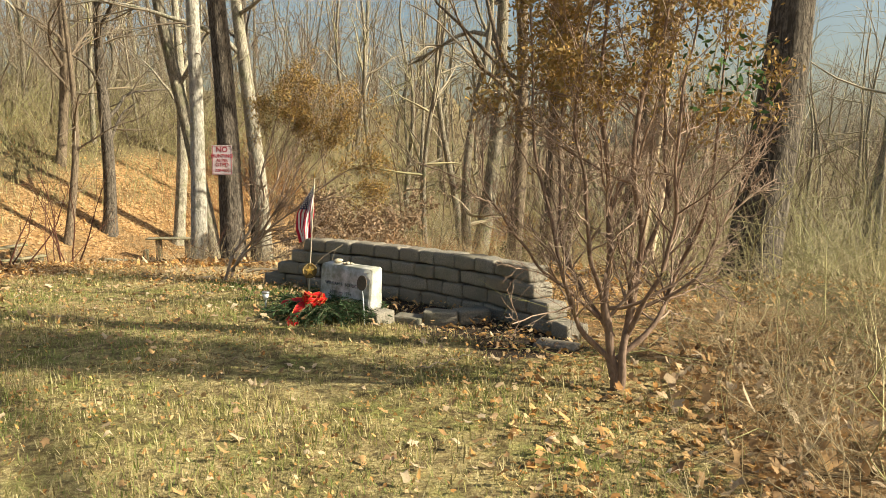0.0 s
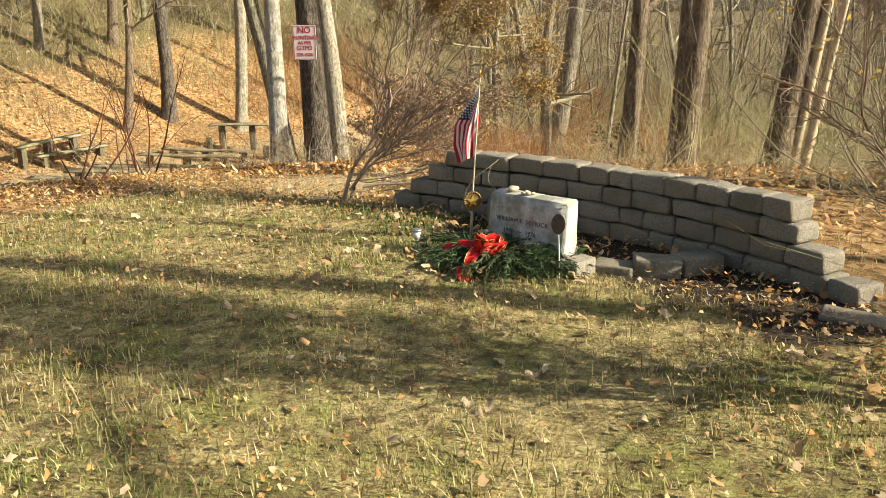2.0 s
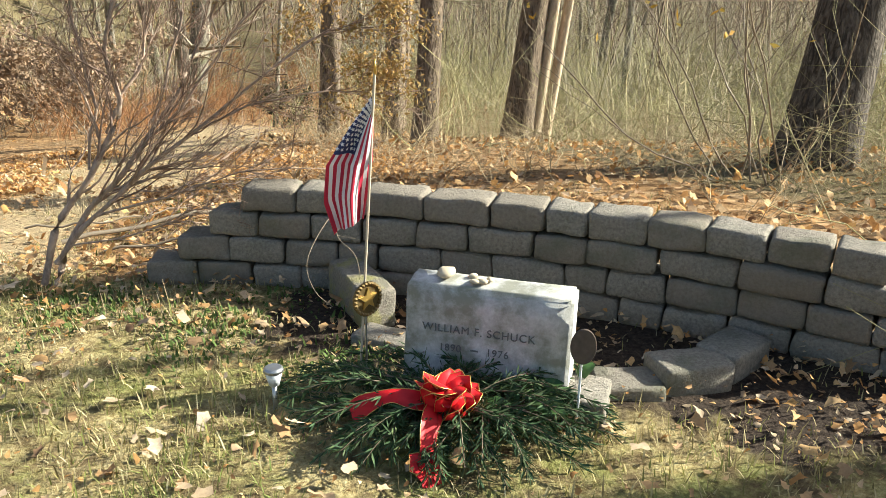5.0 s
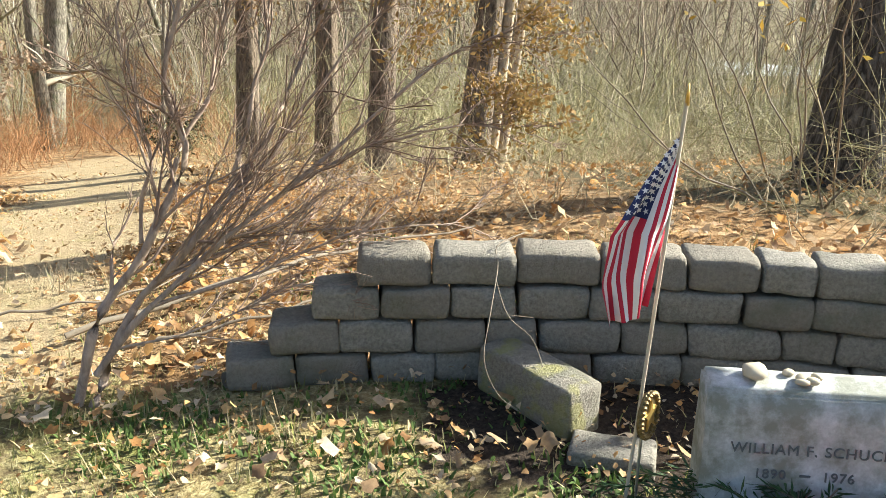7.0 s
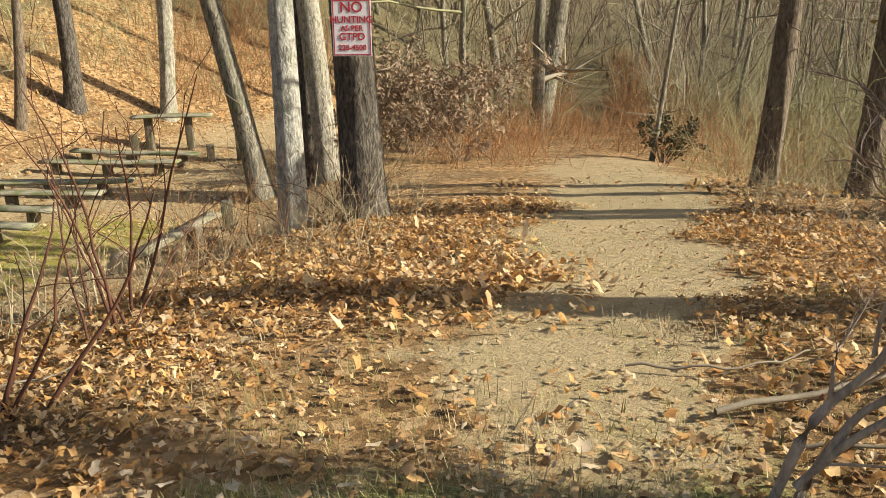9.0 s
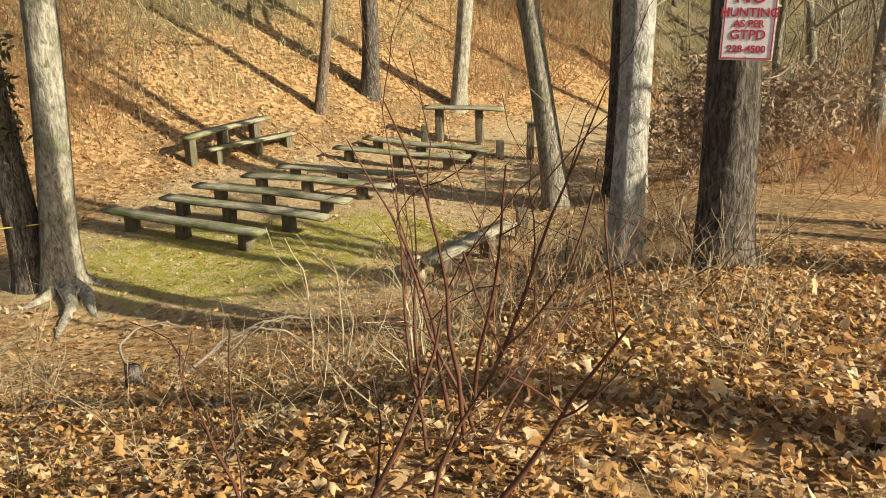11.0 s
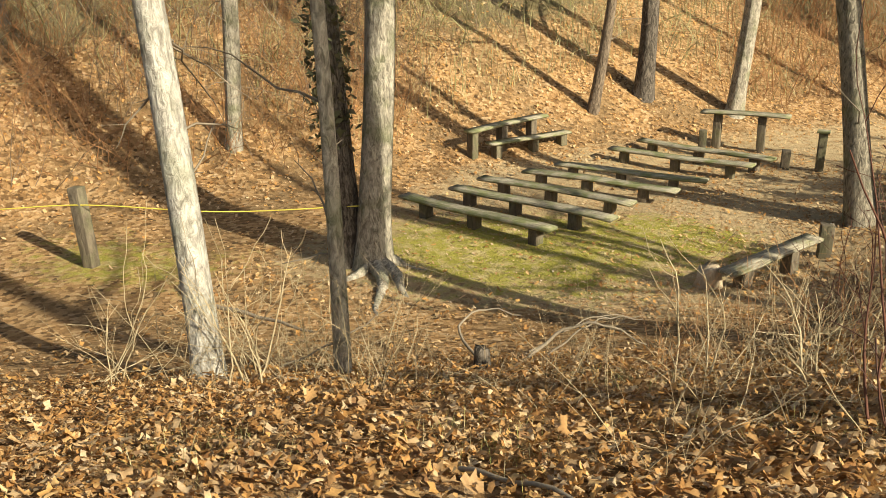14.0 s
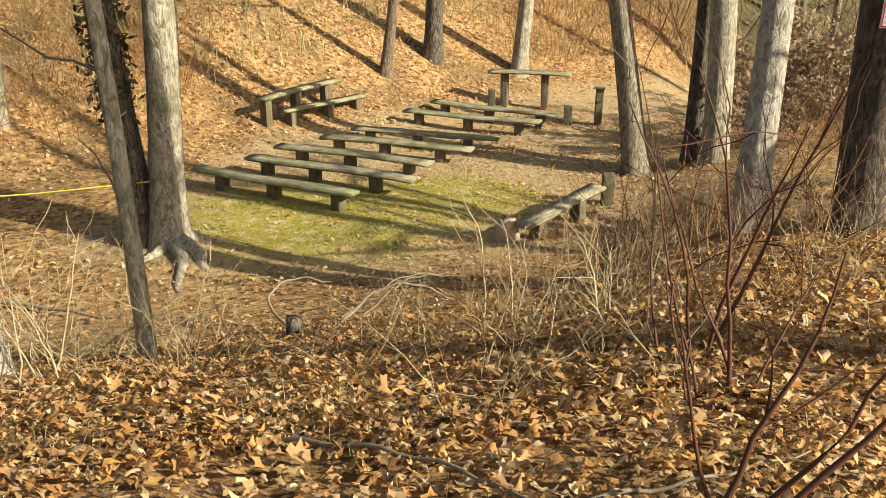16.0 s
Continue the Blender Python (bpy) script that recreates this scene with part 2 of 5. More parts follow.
M_PLANK = wood_old()
M_POST = bark("weathered_post", (.06, .048, .036), (.22, .18, .125), 14, (.3, .7), .5, .35)


def concrete_block(name="rough_concrete_block", moss=0.0):
    k = Mat(name, .95, spec=.12)
    n = k.noise(75, 6, rough=.7)
    c = k.ramp(n, (.28, (.165, .15, .12)), (.72, (.40, .36, .295)))
    c = k.mix(k.math('MULTIPLY', k.obrand(), .7), c, (.21, .175, .13))
    c = k.mix(k.ramp(k.noise(5, 5), (.52, (0, 0, 0)), (.74, (.6, .6, .6))), c, (.12, .125, .075))
    if moss:
        c = k.mix(k.math('MULTIPLY', k.ramp(k.noise(9, 5), (.5, (0, 0, 0)), (.6, (1, 1, 1))), moss), c, (.36, .34, .06))
    k.color(c)
    k.bump(k.math('ADD', n, k.noise(14, 4)), .8, .016)
    return k.m


M_BLOCK = concrete_block()
M_BLOCK_MOSS = concrete_block("mossy_concrete_block", .4)


def marble():
    k = Mat("weathered_marble", .75, spec=.3)
    n = k.noise(60, 6, rough=.7)
    c = k.ramp(n, (.3, (.46, .45, .43)), (.7, (.68, .67, .64)))
    c = k.mix(k.ramp(k.noise(7, 6, rough=.65), (.42, (0, 0, 0)), (.6, (.9, .9, .9))), c, (.22, .22, .16))
    c = k.mix(k.ramp(k.noise(2.5, 4), (.5, (0, 0, 0)), (.8, (.6, .6, .6))), c, (.40, .37, .30))
    k.color(c)
    k.bump(n, .35, .006)
    return k.m


M_MARBLE = marble()
M_LETTER = plain("cut_letters", (.15, .15, .14), .9)
M_PEBBLE = plain("pebble", (.52, .44, .30), .8, var=.4, scale=18)
M_RED = plain("red_velvet", (.62, .008, .012), .55, var=.3, scale=20)
M_GOLD = plain("gold_wire", (.75, .50, .14), .3, .8)
M_FLAG_R = plain("flag_red", (.48, .02, .05), .75, var=.1)
M_FLAG_W = plain("flag_white", (.80, .77, .75), .75, var=.06)
M_FLAG_B = plain("flag_blue", (.025, .035, .11), .75, var=.15)
M_POLE = plain("pole_wood", (.55, .47, .34), .6)
M_BRONZE = plain("bronze_marker", (.20, .14, .055), .45, .7, var=.6, scale=60, bump=.5)
M_RUST = plain("rusted_disc", (.11, .085, .065), .7, .3, var=.5, scale=50)
M_STEEL = plain("grey_steel", (.50, .50, .48), .35, .85)
M_WHITEPL = plain("white_plastic", (.72, .74, .74), .3)
M_SIGN = plain("sign_face", (.74, .68, .68), .5, var=.12, scale=25)
M_SIGNRED = plain("sign_red", (.42, .035, .05), .5, var=.2)
M_ROPE = plain("yellow_rope", (.62, .52, .08), .6)
M_WATER = plain("pale_road", (.40, .41, .40), .35, var=.1, scale=2)

# ---- mesh helpers ----


def mesh_from(name, verts, faces):
    """A mesh from arrays of corners and of equal-sided faces."""
    verts, faces = np.asarray(verts, np.float32), np.asarray(faces, np.int32)
    me = bpy.data.meshes.new(name)
    n, k = faces.shape
    me.vertices.add(len(verts))
    me.vertices.foreach_set("co", verts.ravel())
    me.loops.add(n * k)
    me.loops.foreach_set("vertex_index", faces.ravel())
    me.polygons.add(n)
    me.polygons.foreach_set("loop_start", np.arange(0, n * k, k, dtype=np.int32))
    me.polygons.foreach_set("loop_total", np.full(n, k, np.int32))
    me.update(calc_edges=True)
    return me


def smooth(me):
    me.polygons.foreach_set("use_smooth", np.ones(len(me.polygons), bool))
    return me


def tube_arrays(pts, rad, m):
    """Corners and quads of tapered tubes along N lines of K points."""
    pts, rad = np.asarray(pts, float), np.asarray(rad, float)
    n, k, _ = pts.shape
    tan = np.gradient(pts, axis=1)
    tan /= np.linalg.norm(tan, axis=2, keepdims=True) + 1e-9
    ref = np.where(np.abs(tan[..., 2:3]) > .9, np.array([1., 0, 0]), np.array([0, 0, 1.]))
    a = np.cross(tan, ref)
    a /= np.linalg.norm(a, axis=2, keepdims=True) + 1e-9
    b = np.cross(tan, a)
    th = np.arange(m) * 2 * math.pi / m
    ring = a[:, :, None] * np.cos(th)[None, None, :, None] + b[:, :, None] * np.sin(th)[None, None, :, None]
    v = pts[:, :, None] + ring * (rad[:, :, None, None] if rad.ndim == 2 else rad[..., None])
    idx = np.arange(n * k * m).reshape(n, k, m)
    nx = np.roll(idx, -1, axis=2)
    f = np.stack([idx[:, :-1], nx[:, :-1], nx[:, 1:], idx[:, 1:]], -1).reshape(-1, 4)
    return v.reshape(-1, 3), f


def tubes(name, pts, rad, m, mat):
    me = smooth(mesh_from(name, *tube_arrays(pts, rad, m)))
    me.materials.append(mat)
    return me


def part(name, data, material, parent, label=""):
    """Links a bmesh or mesh as one object under a thing or a part."""
    if isinstance(data, bmesh.types.BMesh):
        me = bpy.data.meshes.new(name)
        data.to_mesh(me)
        data.free()
    else:
        me = data
    if material is not None and not me.materials:
        me.materials.append(material)
    ob = new(name, me)
    if parent is not None:
        ob.parent = parent
    return tagged(ob, label)


def thing(name, label, category, at=(0, 0, 0), group="", kind=""):
    ob = new(name)
    ob.location = at
    ob.empty_display_size = .1
    return tagged(ob, label, category, group, kind)


def box_bm(sx, sy, sz, bevel=.01, at=(0, 0, 0), segs=1, rot=None):
    bm = bmesh.new()
    bmesh.ops.create_cube(bm, size=1, matrix=Matrix.Diagonal((sx, sy, sz, 1)))
    if bevel:
        bmesh.ops.bevel(bm, geom=bm.edges[:], offset=bevel, segments=segs, affect='EDGES', profile=.6)
    m = Matrix.Translation(at)
    if rot is not None:
        m = m @ rot
    bm.transform(m)
    return bm


def rough_box(sx, sy, sz, bevel, jitter, seed, cuts=2):
    """A block with worn edges and an uneven split face."""
    bm = bmesh.new()
    bmesh.ops.create_cube(bm, size=1, matrix=Matrix.Diagonal((sx, sy, sz, 1)))
    bmesh.ops.bevel(bm, geom=bm.edges[:], offset=bevel, segments=2, affect='EDGES', profile=.6)
    if cuts:
        bmesh.ops.subdivide_edges(bm, edges=[e for e in bm.edges if e.calc_length() > .06], cuts=cuts, use_grid_fill=True)
    for v in bm.verts:
        v.co += noise.noise_vector(v.co * 9 + Vector((seed * 7.3, 0, 0))) * jitter
    for f in bm.faces:
        f.smooth = True
    return bm


def cyl_bm(r0, r1, h, n=16, at=(0, 0, 0), bevel=0.0, rot=None):
    bm = bmesh.new()
    bmesh.ops.create_cone(bm, cap_ends=True, segments=n, radius1=r0, radius2=r1, depth=h)
    if bevel:
        bmesh.ops.bevel(bm, geom=[e for e in bm.edges if len(e.link_faces) == 2 and any(len(f.verts) > 4 for f in e.link_faces)], offset=bevel, segments=2, affect='EDGES')
    m = Matrix.Translation(at)
    if rot is not None:
        m = m @ rot
    bm.transform(m)
    for f in bm.faces:
        f.smooth = len(f.verts) <= 4
    return bm


def line(points, k):
    """k points along a smooth curve through some points."""
    p = np.asarray(points, float)
    n = len(p)
    t = np.linspace(0, n - 1, k)
    ext = np.vstack([2 * p[0] - p[1], p, 2 * p[-1] - p[-2]])
    i = np.minimum(t.astype(int), n - 2)
    u = (t - i)[:, None]
    a, b, c, d = ext[i], ext[i + 1], ext[i + 2], ext[i + 3]
    return .5 * (2 * b + (c - a) * u + (2 * a - 5 * b + 4 * c - d) * u**2 + (3 * b - a - 3 * c + d) * u**3)


def rod(name, points, r0, r1, mat, parent, label="", k=24, m=8):
    p = line(points, k)
    return part(name, tubes(name, p[None], np.linspace(r0, r1, k)[None], m, mat), None, parent, label)


# ---- the ground ----


def build_ground():
    def axis(lo, hi, centre, fine, reach):
        n = 125
        a = np.sinh(np.linspace(0, math.asinh((hi - centre) / reach), n)) * reach
        b = np.sinh(np.linspace(0, math.asinh((centre - lo) / reach), n)) * reach
        return np.unique(np.round(np.concatenate([centre - b, centre + a]), 4))
    xs, ys = axis(-600, 600, -4, .08, 9), axis(-400, 800, 10, .08, 9)
    gx, gy = np.meshgrid(xs, ys)
    z = ground_z(gx, gy)
    v = np.stack([gx, gy, z], -1).reshape(-1, 3)
    idx = np.arange(len(v)).reshape(gx.shape)
    f = np.stack([idx[:-1, :-1], idx[:-1, 1:], idx[1:, 1:], idx[1:, :-1]], -1).reshape(-1, 4)
    me = smooth(mesh_from("ground", v, f))
    x, y = v[:, 0], v[:, 1]
    layers = dict(lawn=lawn_mask(x, y), path=path_mask(x, y), floor=floor_mask(x, y), moss=moss_mask(x, y), bed=bed_mask(x, y), brush=.75 * ss((-.8 * x + .6 * y - 25.8 - np.sin(x)) / 3.0) * (x < 0) + ss((y - 33) / 4) + ss((x - .9 - .28 * np.maximum(y - 13, 0)) / 2.0) * ss((.75 * x + .66 * y - 5.5) / 2.5) * (1 - ss((.75 * x + .66 * y - 30) / 10)))
    for name, w in layers.items():
        at = me.attributes.new(name, 'FLOAT', 'POINT')
        at.data.foreach_set("value", np.clip(w, 0, 1).astype(np.float32))
    me.materials.append(M_GROUND)
    tagged(new("ground", me), "lawn, leaf litter and bare earth falling to a hollow", "ground", kind="structure")


build_ground()

# ---- trees ----


def trunk_mesh(pts, radii, sides, seed, flare=.35, ridge=.05):
    k = len(pts)
    rng = np.random.default_rng(seed)
    th = np.arange(sides) * 2 * math.pi / sides
    ph = rng.uniform(0, 6.28, 5)
    t = np.linspace(0, 1, k)[:, None]
    lobes = np.cos(th[None] * 3 + ph[0]) * .5 + np.cos(th[None] * 5 + ph[1]) * .5
    hgt = (pts[:, 2] - pts[0, 2])[:, None]
    f = flare * np.exp(-hgt / (radii[0] * 1.6))
    r = radii[:, None] * (1 + f * (1 + .6 * lobes) + ridge * np.cos(th[None] * 7 + ph[2] + 3 * t) + ridge * .7 * np.cos(th[None] * 11 + ph[3] - 5 * t) + .05 * np.sin(9 * t + ph[4]))
    return tube_arrays(pts[None], r[None], sides)


def branch_set(rng, starts, dirs, lens, rads, k=7, droop=.05, wander=.16):
    """Wandering lines from starts: N x k x 3, and their radii."""
    n = len(starts)
    d = dirs / (np.linalg.norm(dirs, axis=1, keepdims=True) + 1e-9)
    step = (lens / (k - 1))[:, None]
    p = [starts]
    for i in range(k - 1):
        d = d + rng.normal(0, wander, (n, 3)) + np.array([0, 0, -droop * .0 + .03])
        d /= np.linalg.norm(d, axis=1, keepdims=True)
        p.append(p[-1] + d * step)
    pts = np.stack(p, 1)
    rad = rads[:, None] * np.linspace(1, .25, k)[None]
    return pts, rad


def sub_branches(rng, pts, rad, per, ratio, spread, k=5, lo=.2):
    n, kk, _ = pts.shape
    i = np.repeat(np.arange(n), per)
    f = rng.uniform(lo, 1, len(i)) * (kk - 1.001)
    j = f.astype(int)
    u = (f - j)[:, None]
    st = pts[i, j] * (1 - u) + pts[i, j + 1] * u
    tan = pts[i, j + 1] - pts[i, j]
    tan /= np.linalg.norm(tan, axis=1, keepdims=True) + 1e-9
    d = tan + rng.normal(0, spread, (len(i), 3))
    length = np.linalg.norm(pts[:, -1] - pts[:, 0], axis=1)[i] * ratio * rng.uniform(.5, 1.2, len(i))
    r = rad[i, j] * .5
    return branch_set(rng, st, d, length, r, k)


def tree(name, label, xy, r, height, bark_mat, seed, lean=(0, 0), bend=(0, 0), limbs=9, first=.35, sides=18, flare=.35, twig_mat=None, twigs=6, group="", at_z=None, low=0):
    """A bare tree: trunk with root flare, limbs, and fine twigs."""
    rng = np.random.default_rng(seed)
    z0 = gz(*xy) if at_z is None else at_z
    ob = thing(name, label, "tree", (xy[0], xy[1], z0), group)
    k = 30
    t = np.linspace(0, 1, k)**1.35
    pts = np.zeros((k, 3))
    wob = rng.normal(0, .5, 4)
    pts[:, 0] = lean[0] * t * height + bend[0] * np.sin(t * math.pi * 1.3) + .06 * r * 8 * (np.sin(6 * t + wob[0]) - math.sin(wob[0])) * 1.1
    pts[:, 1] = lean[1] * t * height + bend[1] * np.sin(t * math.pi * 1.3) + .06 * r * 8 * (np.sin(5 * t + wob[1]) - math.sin(wob[1])) * 1.1
    pts[:, 2] = -.15 + t * (height + .15)
    radii = r * (1 - .72 * t)
    me = smooth(mesh_from("trunk", *trunk_mesh(pts, radii, sides, seed, flare)))
    part("trunk", me, bark_mat, ob)
    if limbs:
        f = np.sort(rng.uniform(first, .97, limbs))
        i = np.minimum((np.interp(f, t, np.arange(k))).astype(int), k - 2)
        st = pts[i]
        az = rng.uniform(0, 6.28, limbs)
        d = np.stack([np.cos(az), np.sin(az), rng.uniform(.4, 1.3, limbs)], 1)
        ln = height * rng.uniform(.18, .38, limbs) * (1.15 - .5 * f)
        p1, r1 = branch_set(rng, st, d, ln, radii[i] * rng.uniform(.35, .6, limbs), 8)
        for j in range(limbs):
            part("limb", tubes("limb", p1[j:j + 1], r1[j:j + 1], 7, bark_mat), None, ob)
        if twigs:
            p2, r2 = sub_branches(rng, p1, r1, twigs, .5, .55)
            p3, r3 = sub_branches(rng, p2, r2, 4, .5, .6, 4)
            a, fa = tube_arrays(p2, np.maximum(r2, .006), 4)
            b, fb = tube_arrays(p3, np.maximum(r3, .004), 3)
            me2 = mesh_from("twig_growth", np.vstack([a, b]), np.vstack([fa, fb + len(a)]))
            tagged(part("twig_growth", me2, twig_mat or M_TWIG_GREY, ob), kind="stuff")
    if low:
        n = low
        zz = rng.uniform(.12, .5, n)
        i = np.minimum(np.interp(zz, t, np.arange(k)).astype(int), k - 2)
        az = rng.uniform(0, 6.28, n)
        p, rr = branch_set(rng, pts[i], np.stack([np.cos(az), np.sin(az), rng.uniform(-.2, .6, n)], 1), rng.uniform(.4, 1.6, n), np.full(n, .012), 7, wander=.25)
        p2, r2 = sub_branches(rng, p, rr, 3, .45, .6, 4)
        a, fa = tube_arrays(p, np.maximum(rr, .003), 5)
        b, fb = tube_arrays(p2, np.maximum(r2, .002), 3)
        tagged(part("shoot_growth", mesh_from("shoot_growth", np.vstack([a, b]), np.vstack([fa, fb + len(a)])), twig_mat or M_TWIG_GREY, ob), kind="stuff")
    return ob


TREES = [
    # name, label, place, radius, height, bark, lean, bend, limbs, first
    ("oak_tree", "dark ridged oak carrying a no-hunting sign", (-3.50, 14.0), .20, 13, M_BARK_DARK, (-.10, 0), (.04, 0), 10, .4),
    ("pale_tree", "pale-barked tree beside the sign tree", (-4.27, 14.6), .15, 12, M_BARK_PALE, (-.02, 0), (-.06, 0), 9, .35),
    ("ridged_tree", "grey ridged tree leaning beside the sign tree", (-4.28, 20.2), .20, 12, M_BARK_LIGHT, (-.07, 0), (-.06, 0), 9, .4),
    ("slim_tree", "slim dark trunk standing against the ridged tree", (-4.62, 20.6), .15, 11, M_BARK_DARK, (-.02, 0), (0, 0), 7, .4),
    ("leaning_tree", "dark grey tree leaning over the benches", (-5.40, 20.3), .20, 12, M_BARK_GREY, (-.17, .0), (-.15, 0), 9, .4),
    ("path_tree", "dark trunk standing beside the footpath", (1.25, 31.0), .34, 16, M_BARK_GREY, (.09, 0), (.06, 0), 9, .4),
    ("path_edge_tree", "brown trunk at the edge of the path", (1.34, 16.0), .15, 11, M_BARK_BROWN, (.02, 0), (.05, 0), 9, .22),
    ("path_edge_tree", "grey-brown trunk among the brush", (1.91, 14.83), .15, 11, M_BARK_BROWN, (.0, 0), (.05, 0), 8, .25),
    ("slim_tree", "thin pale stem leaning beside the path", (1.75, 21.6), .055, 7, M_BARK_GREY, (.12, 0), (0, 0), 6, .3),
    ("white_tree", "smooth white-barked tree at the foot of the slope", (-9.38, 11.27), .12, 11, M_BARK_PALE, (-.05, .0), (-.13, .02), 9, .3),
    ("sapling_tree", "slender grey tree in the leaf litter", (-8.42, 11.68), .062, 9, M_BARK_LIGHT, (-.035, 0), (0, .0), 7, .35),
    ("hill_tree", "grey tree at the foot of the hill", (-15.6, 18.3), .15, 11, M_BARK_LIGHT, (.0, 0), (.05, 0), 8, .3),
    ("hill_tree", "crooked dark tree on the leafy hillside", (-11.05, 24.5), .12, 9, M_BARK_BROWN, (.03, 0), (.16, 0), 8, .3),
    ("hill_tree", "gnarled dark tree wrapped in old vines", (-10.4, 26.0), .22, 10, M_BARK_DARK, (.02, 0), (-.05, 0), 9, .25),
    ("hill_tree", "straight grey tree behind the raised plank table", (-8.55, 26.9), .19, 12, M_BARK_LIGHT, (.01, 0), (.03, 0), 8, .4),
    ("wall_tree", "massive dark trunk behind the block wall", (3.3, 9.0), .26, 13, M_BARK_DARK, (.10, 0), (.05, 0), 6, .5),
    ("brush_tree", "dark trunk in the brush behind the wall", (1.61, 12.95), .15, 11, M_BARK_BROWN, (.01, 0), (.03, 0), 8, .35),
    ("brush_tree", "slim dark trunk in the brush", (2.3, 15.6), .09, 10, M_BARK_BROWN, (.02, 0), (.05, 0), 7, .3),
    ("hill_tree", "tree high on the leafy hillside", (-14.6, 27.0), .15, 11, M_BARK_GREY, (.0, 0), (.05, 0), 8, .3),
    ("hill_tree", "dark tree high on the leafy hillside", (-13.2, 29.0), .17, 11, M_BARK_BROWN, (.03, 0), (.05, 0), 8, .3),
    ("hill_tree", "slim tree on the leafy hillside", (-17.5, 24.0), .11, 10, M_BARK_GREY, (.02, 0), (-.1, 0), 8, .3),
    ("lawn_edge_tree", "tall bare tree beyond the lawn's edge", (8.2, 3.85), .17, 13, M_BARK_GREY, (.0, 0), (.1, 0), 5, .5),
    ("lawn_edge_tree", "slender bare tree beyond the lawn's edge", (7.6, 5.3), .07, 10, M_BARK_GREY, (.0, 0), (.08, 0), 4, .5),
    ("lawn_edge_tree", "tall bare tree beyond the lawn's edge", (11.0, -.1), .15, 14, M_BARK_GREY, (.02, 0), (.1, 0), 8, .35),
    ]
for i, (nm, lab, xy, r, hgt, bk, ln, bd, nl, fi) in enumerate(TREES):
    tree(nm, lab, xy, r, hgt, bk, 100 + i, ln, bd, nl, fi, low=6 if r < .2 else 3)


IVY = []


def twin_tree():
    ob = tree("twin_tree", "twin-trunked grey tree with roots spread over the earth", (-10.92, 15.72), .225, 12, M_BARK_LIGHT, 61, (.0, 0), (.03, 0), 9, .4, flare=.5)
    rng = np.random.default_rng(62)
    k = 26
    t = np.linspace(0, 1, k)
    p = np.stack([-.30 - .30 * t - .08 * np.sin(t * 3), -.05 - .1 * t, -.15 + 9 * t], 1)
    part("second_trunk", smooth(mesh_from("second_trunk", *trunk_mesh(p, .20 * (1 - .5 * t), 16, 63, .5))), M_BARK_DARK, ob, "dark second trunk overgrown with ivy")
    a, h = rng.uniform(0, 6.28, 1500), rng.uniform(1.6, 6.5, 1500)
    c = np.stack([np.interp(h, p[:, 2], p[:, 0]) + .2 * np.cos(a), -.1 + .2 * np.sin(a), h], 1) + rng.normal(0, .05, (1500, 3))
    IVY.append((ob, c))
    for a, ln in ((-.9, 1.9), (-.55, 1.5), (-1.5, .9), (.3, .8), (2.6, 1.1)):
        u = np.linspace(0, 1, 12)
        x = math.cos(a) * ln * u + .06 * np.sin(7 * u + a)
        y = math.sin(a) * ln * u + .07 * np.sin(5 * u)
        z = ground_z(-10.92 + x, 15.72 + y) - gz(-10.92, 15.72) + .10 * (1 - u)**2 - .0 - .03 * u
        part("root", tubes("root", np.stack([x, y, z], 1)[None], (.10 * (1 - u)**1.2 + .022)[None], 9, M_BARK_LIGHT), None, ob)


twin_tree()


def snag():
    """The broken, split trunk behind the wall."""
    x, y = 2.8, 13.05
    ob = thing("split_trunk", "broken tree trunk split open to pale bare wood", "tree", (x, y, gz(x, y)))
    k = 22
    t = np.linspace(0, 1, k)
    p = np.stack([.55 * t, 0 * t, -.35 + 4.8 * t], 1)
    part("trunk", smooth(mesh_from("trunk", *trunk_mesh(p, .19 * (1 - .3 * t), 16, 71, .3))), M_BARK_BROWN, ob)
    for dx, r, hh in ((.22, .07, 4.4), (.36, .06, 3.6)):
        q = np.stack([dx + .5 * t, -.08 + 0 * t, -.3 + hh * t], 1)
        part("split_wood", smooth(mesh_from("split_wood", *trunk_mesh(q, r * (1 - .5 * t**3), 10, 72, .25, .14))), M_WOODBARE, ob, "pale bare split wood")


snag()

# ---- far woods ----


def open_ground(x, y):
    """Where no wild growth stands."""
    q = -.8 * x + .6 * y
    s = -.55 * x + .83 * y
    hollow = (s > 8.5) & (q < 23.2) & (x < -3.2) & (x > -17)
    trail = np.abs(x - np.interp(y, PATH_Y, PATH_X)) < np.interp(y, [8, 20, 40], [1.0, 1.6, 1.6])
    lawn = (y < 9.5) & (x < 1.5)
    return hollow | (trail & (y < 45)) | lawn


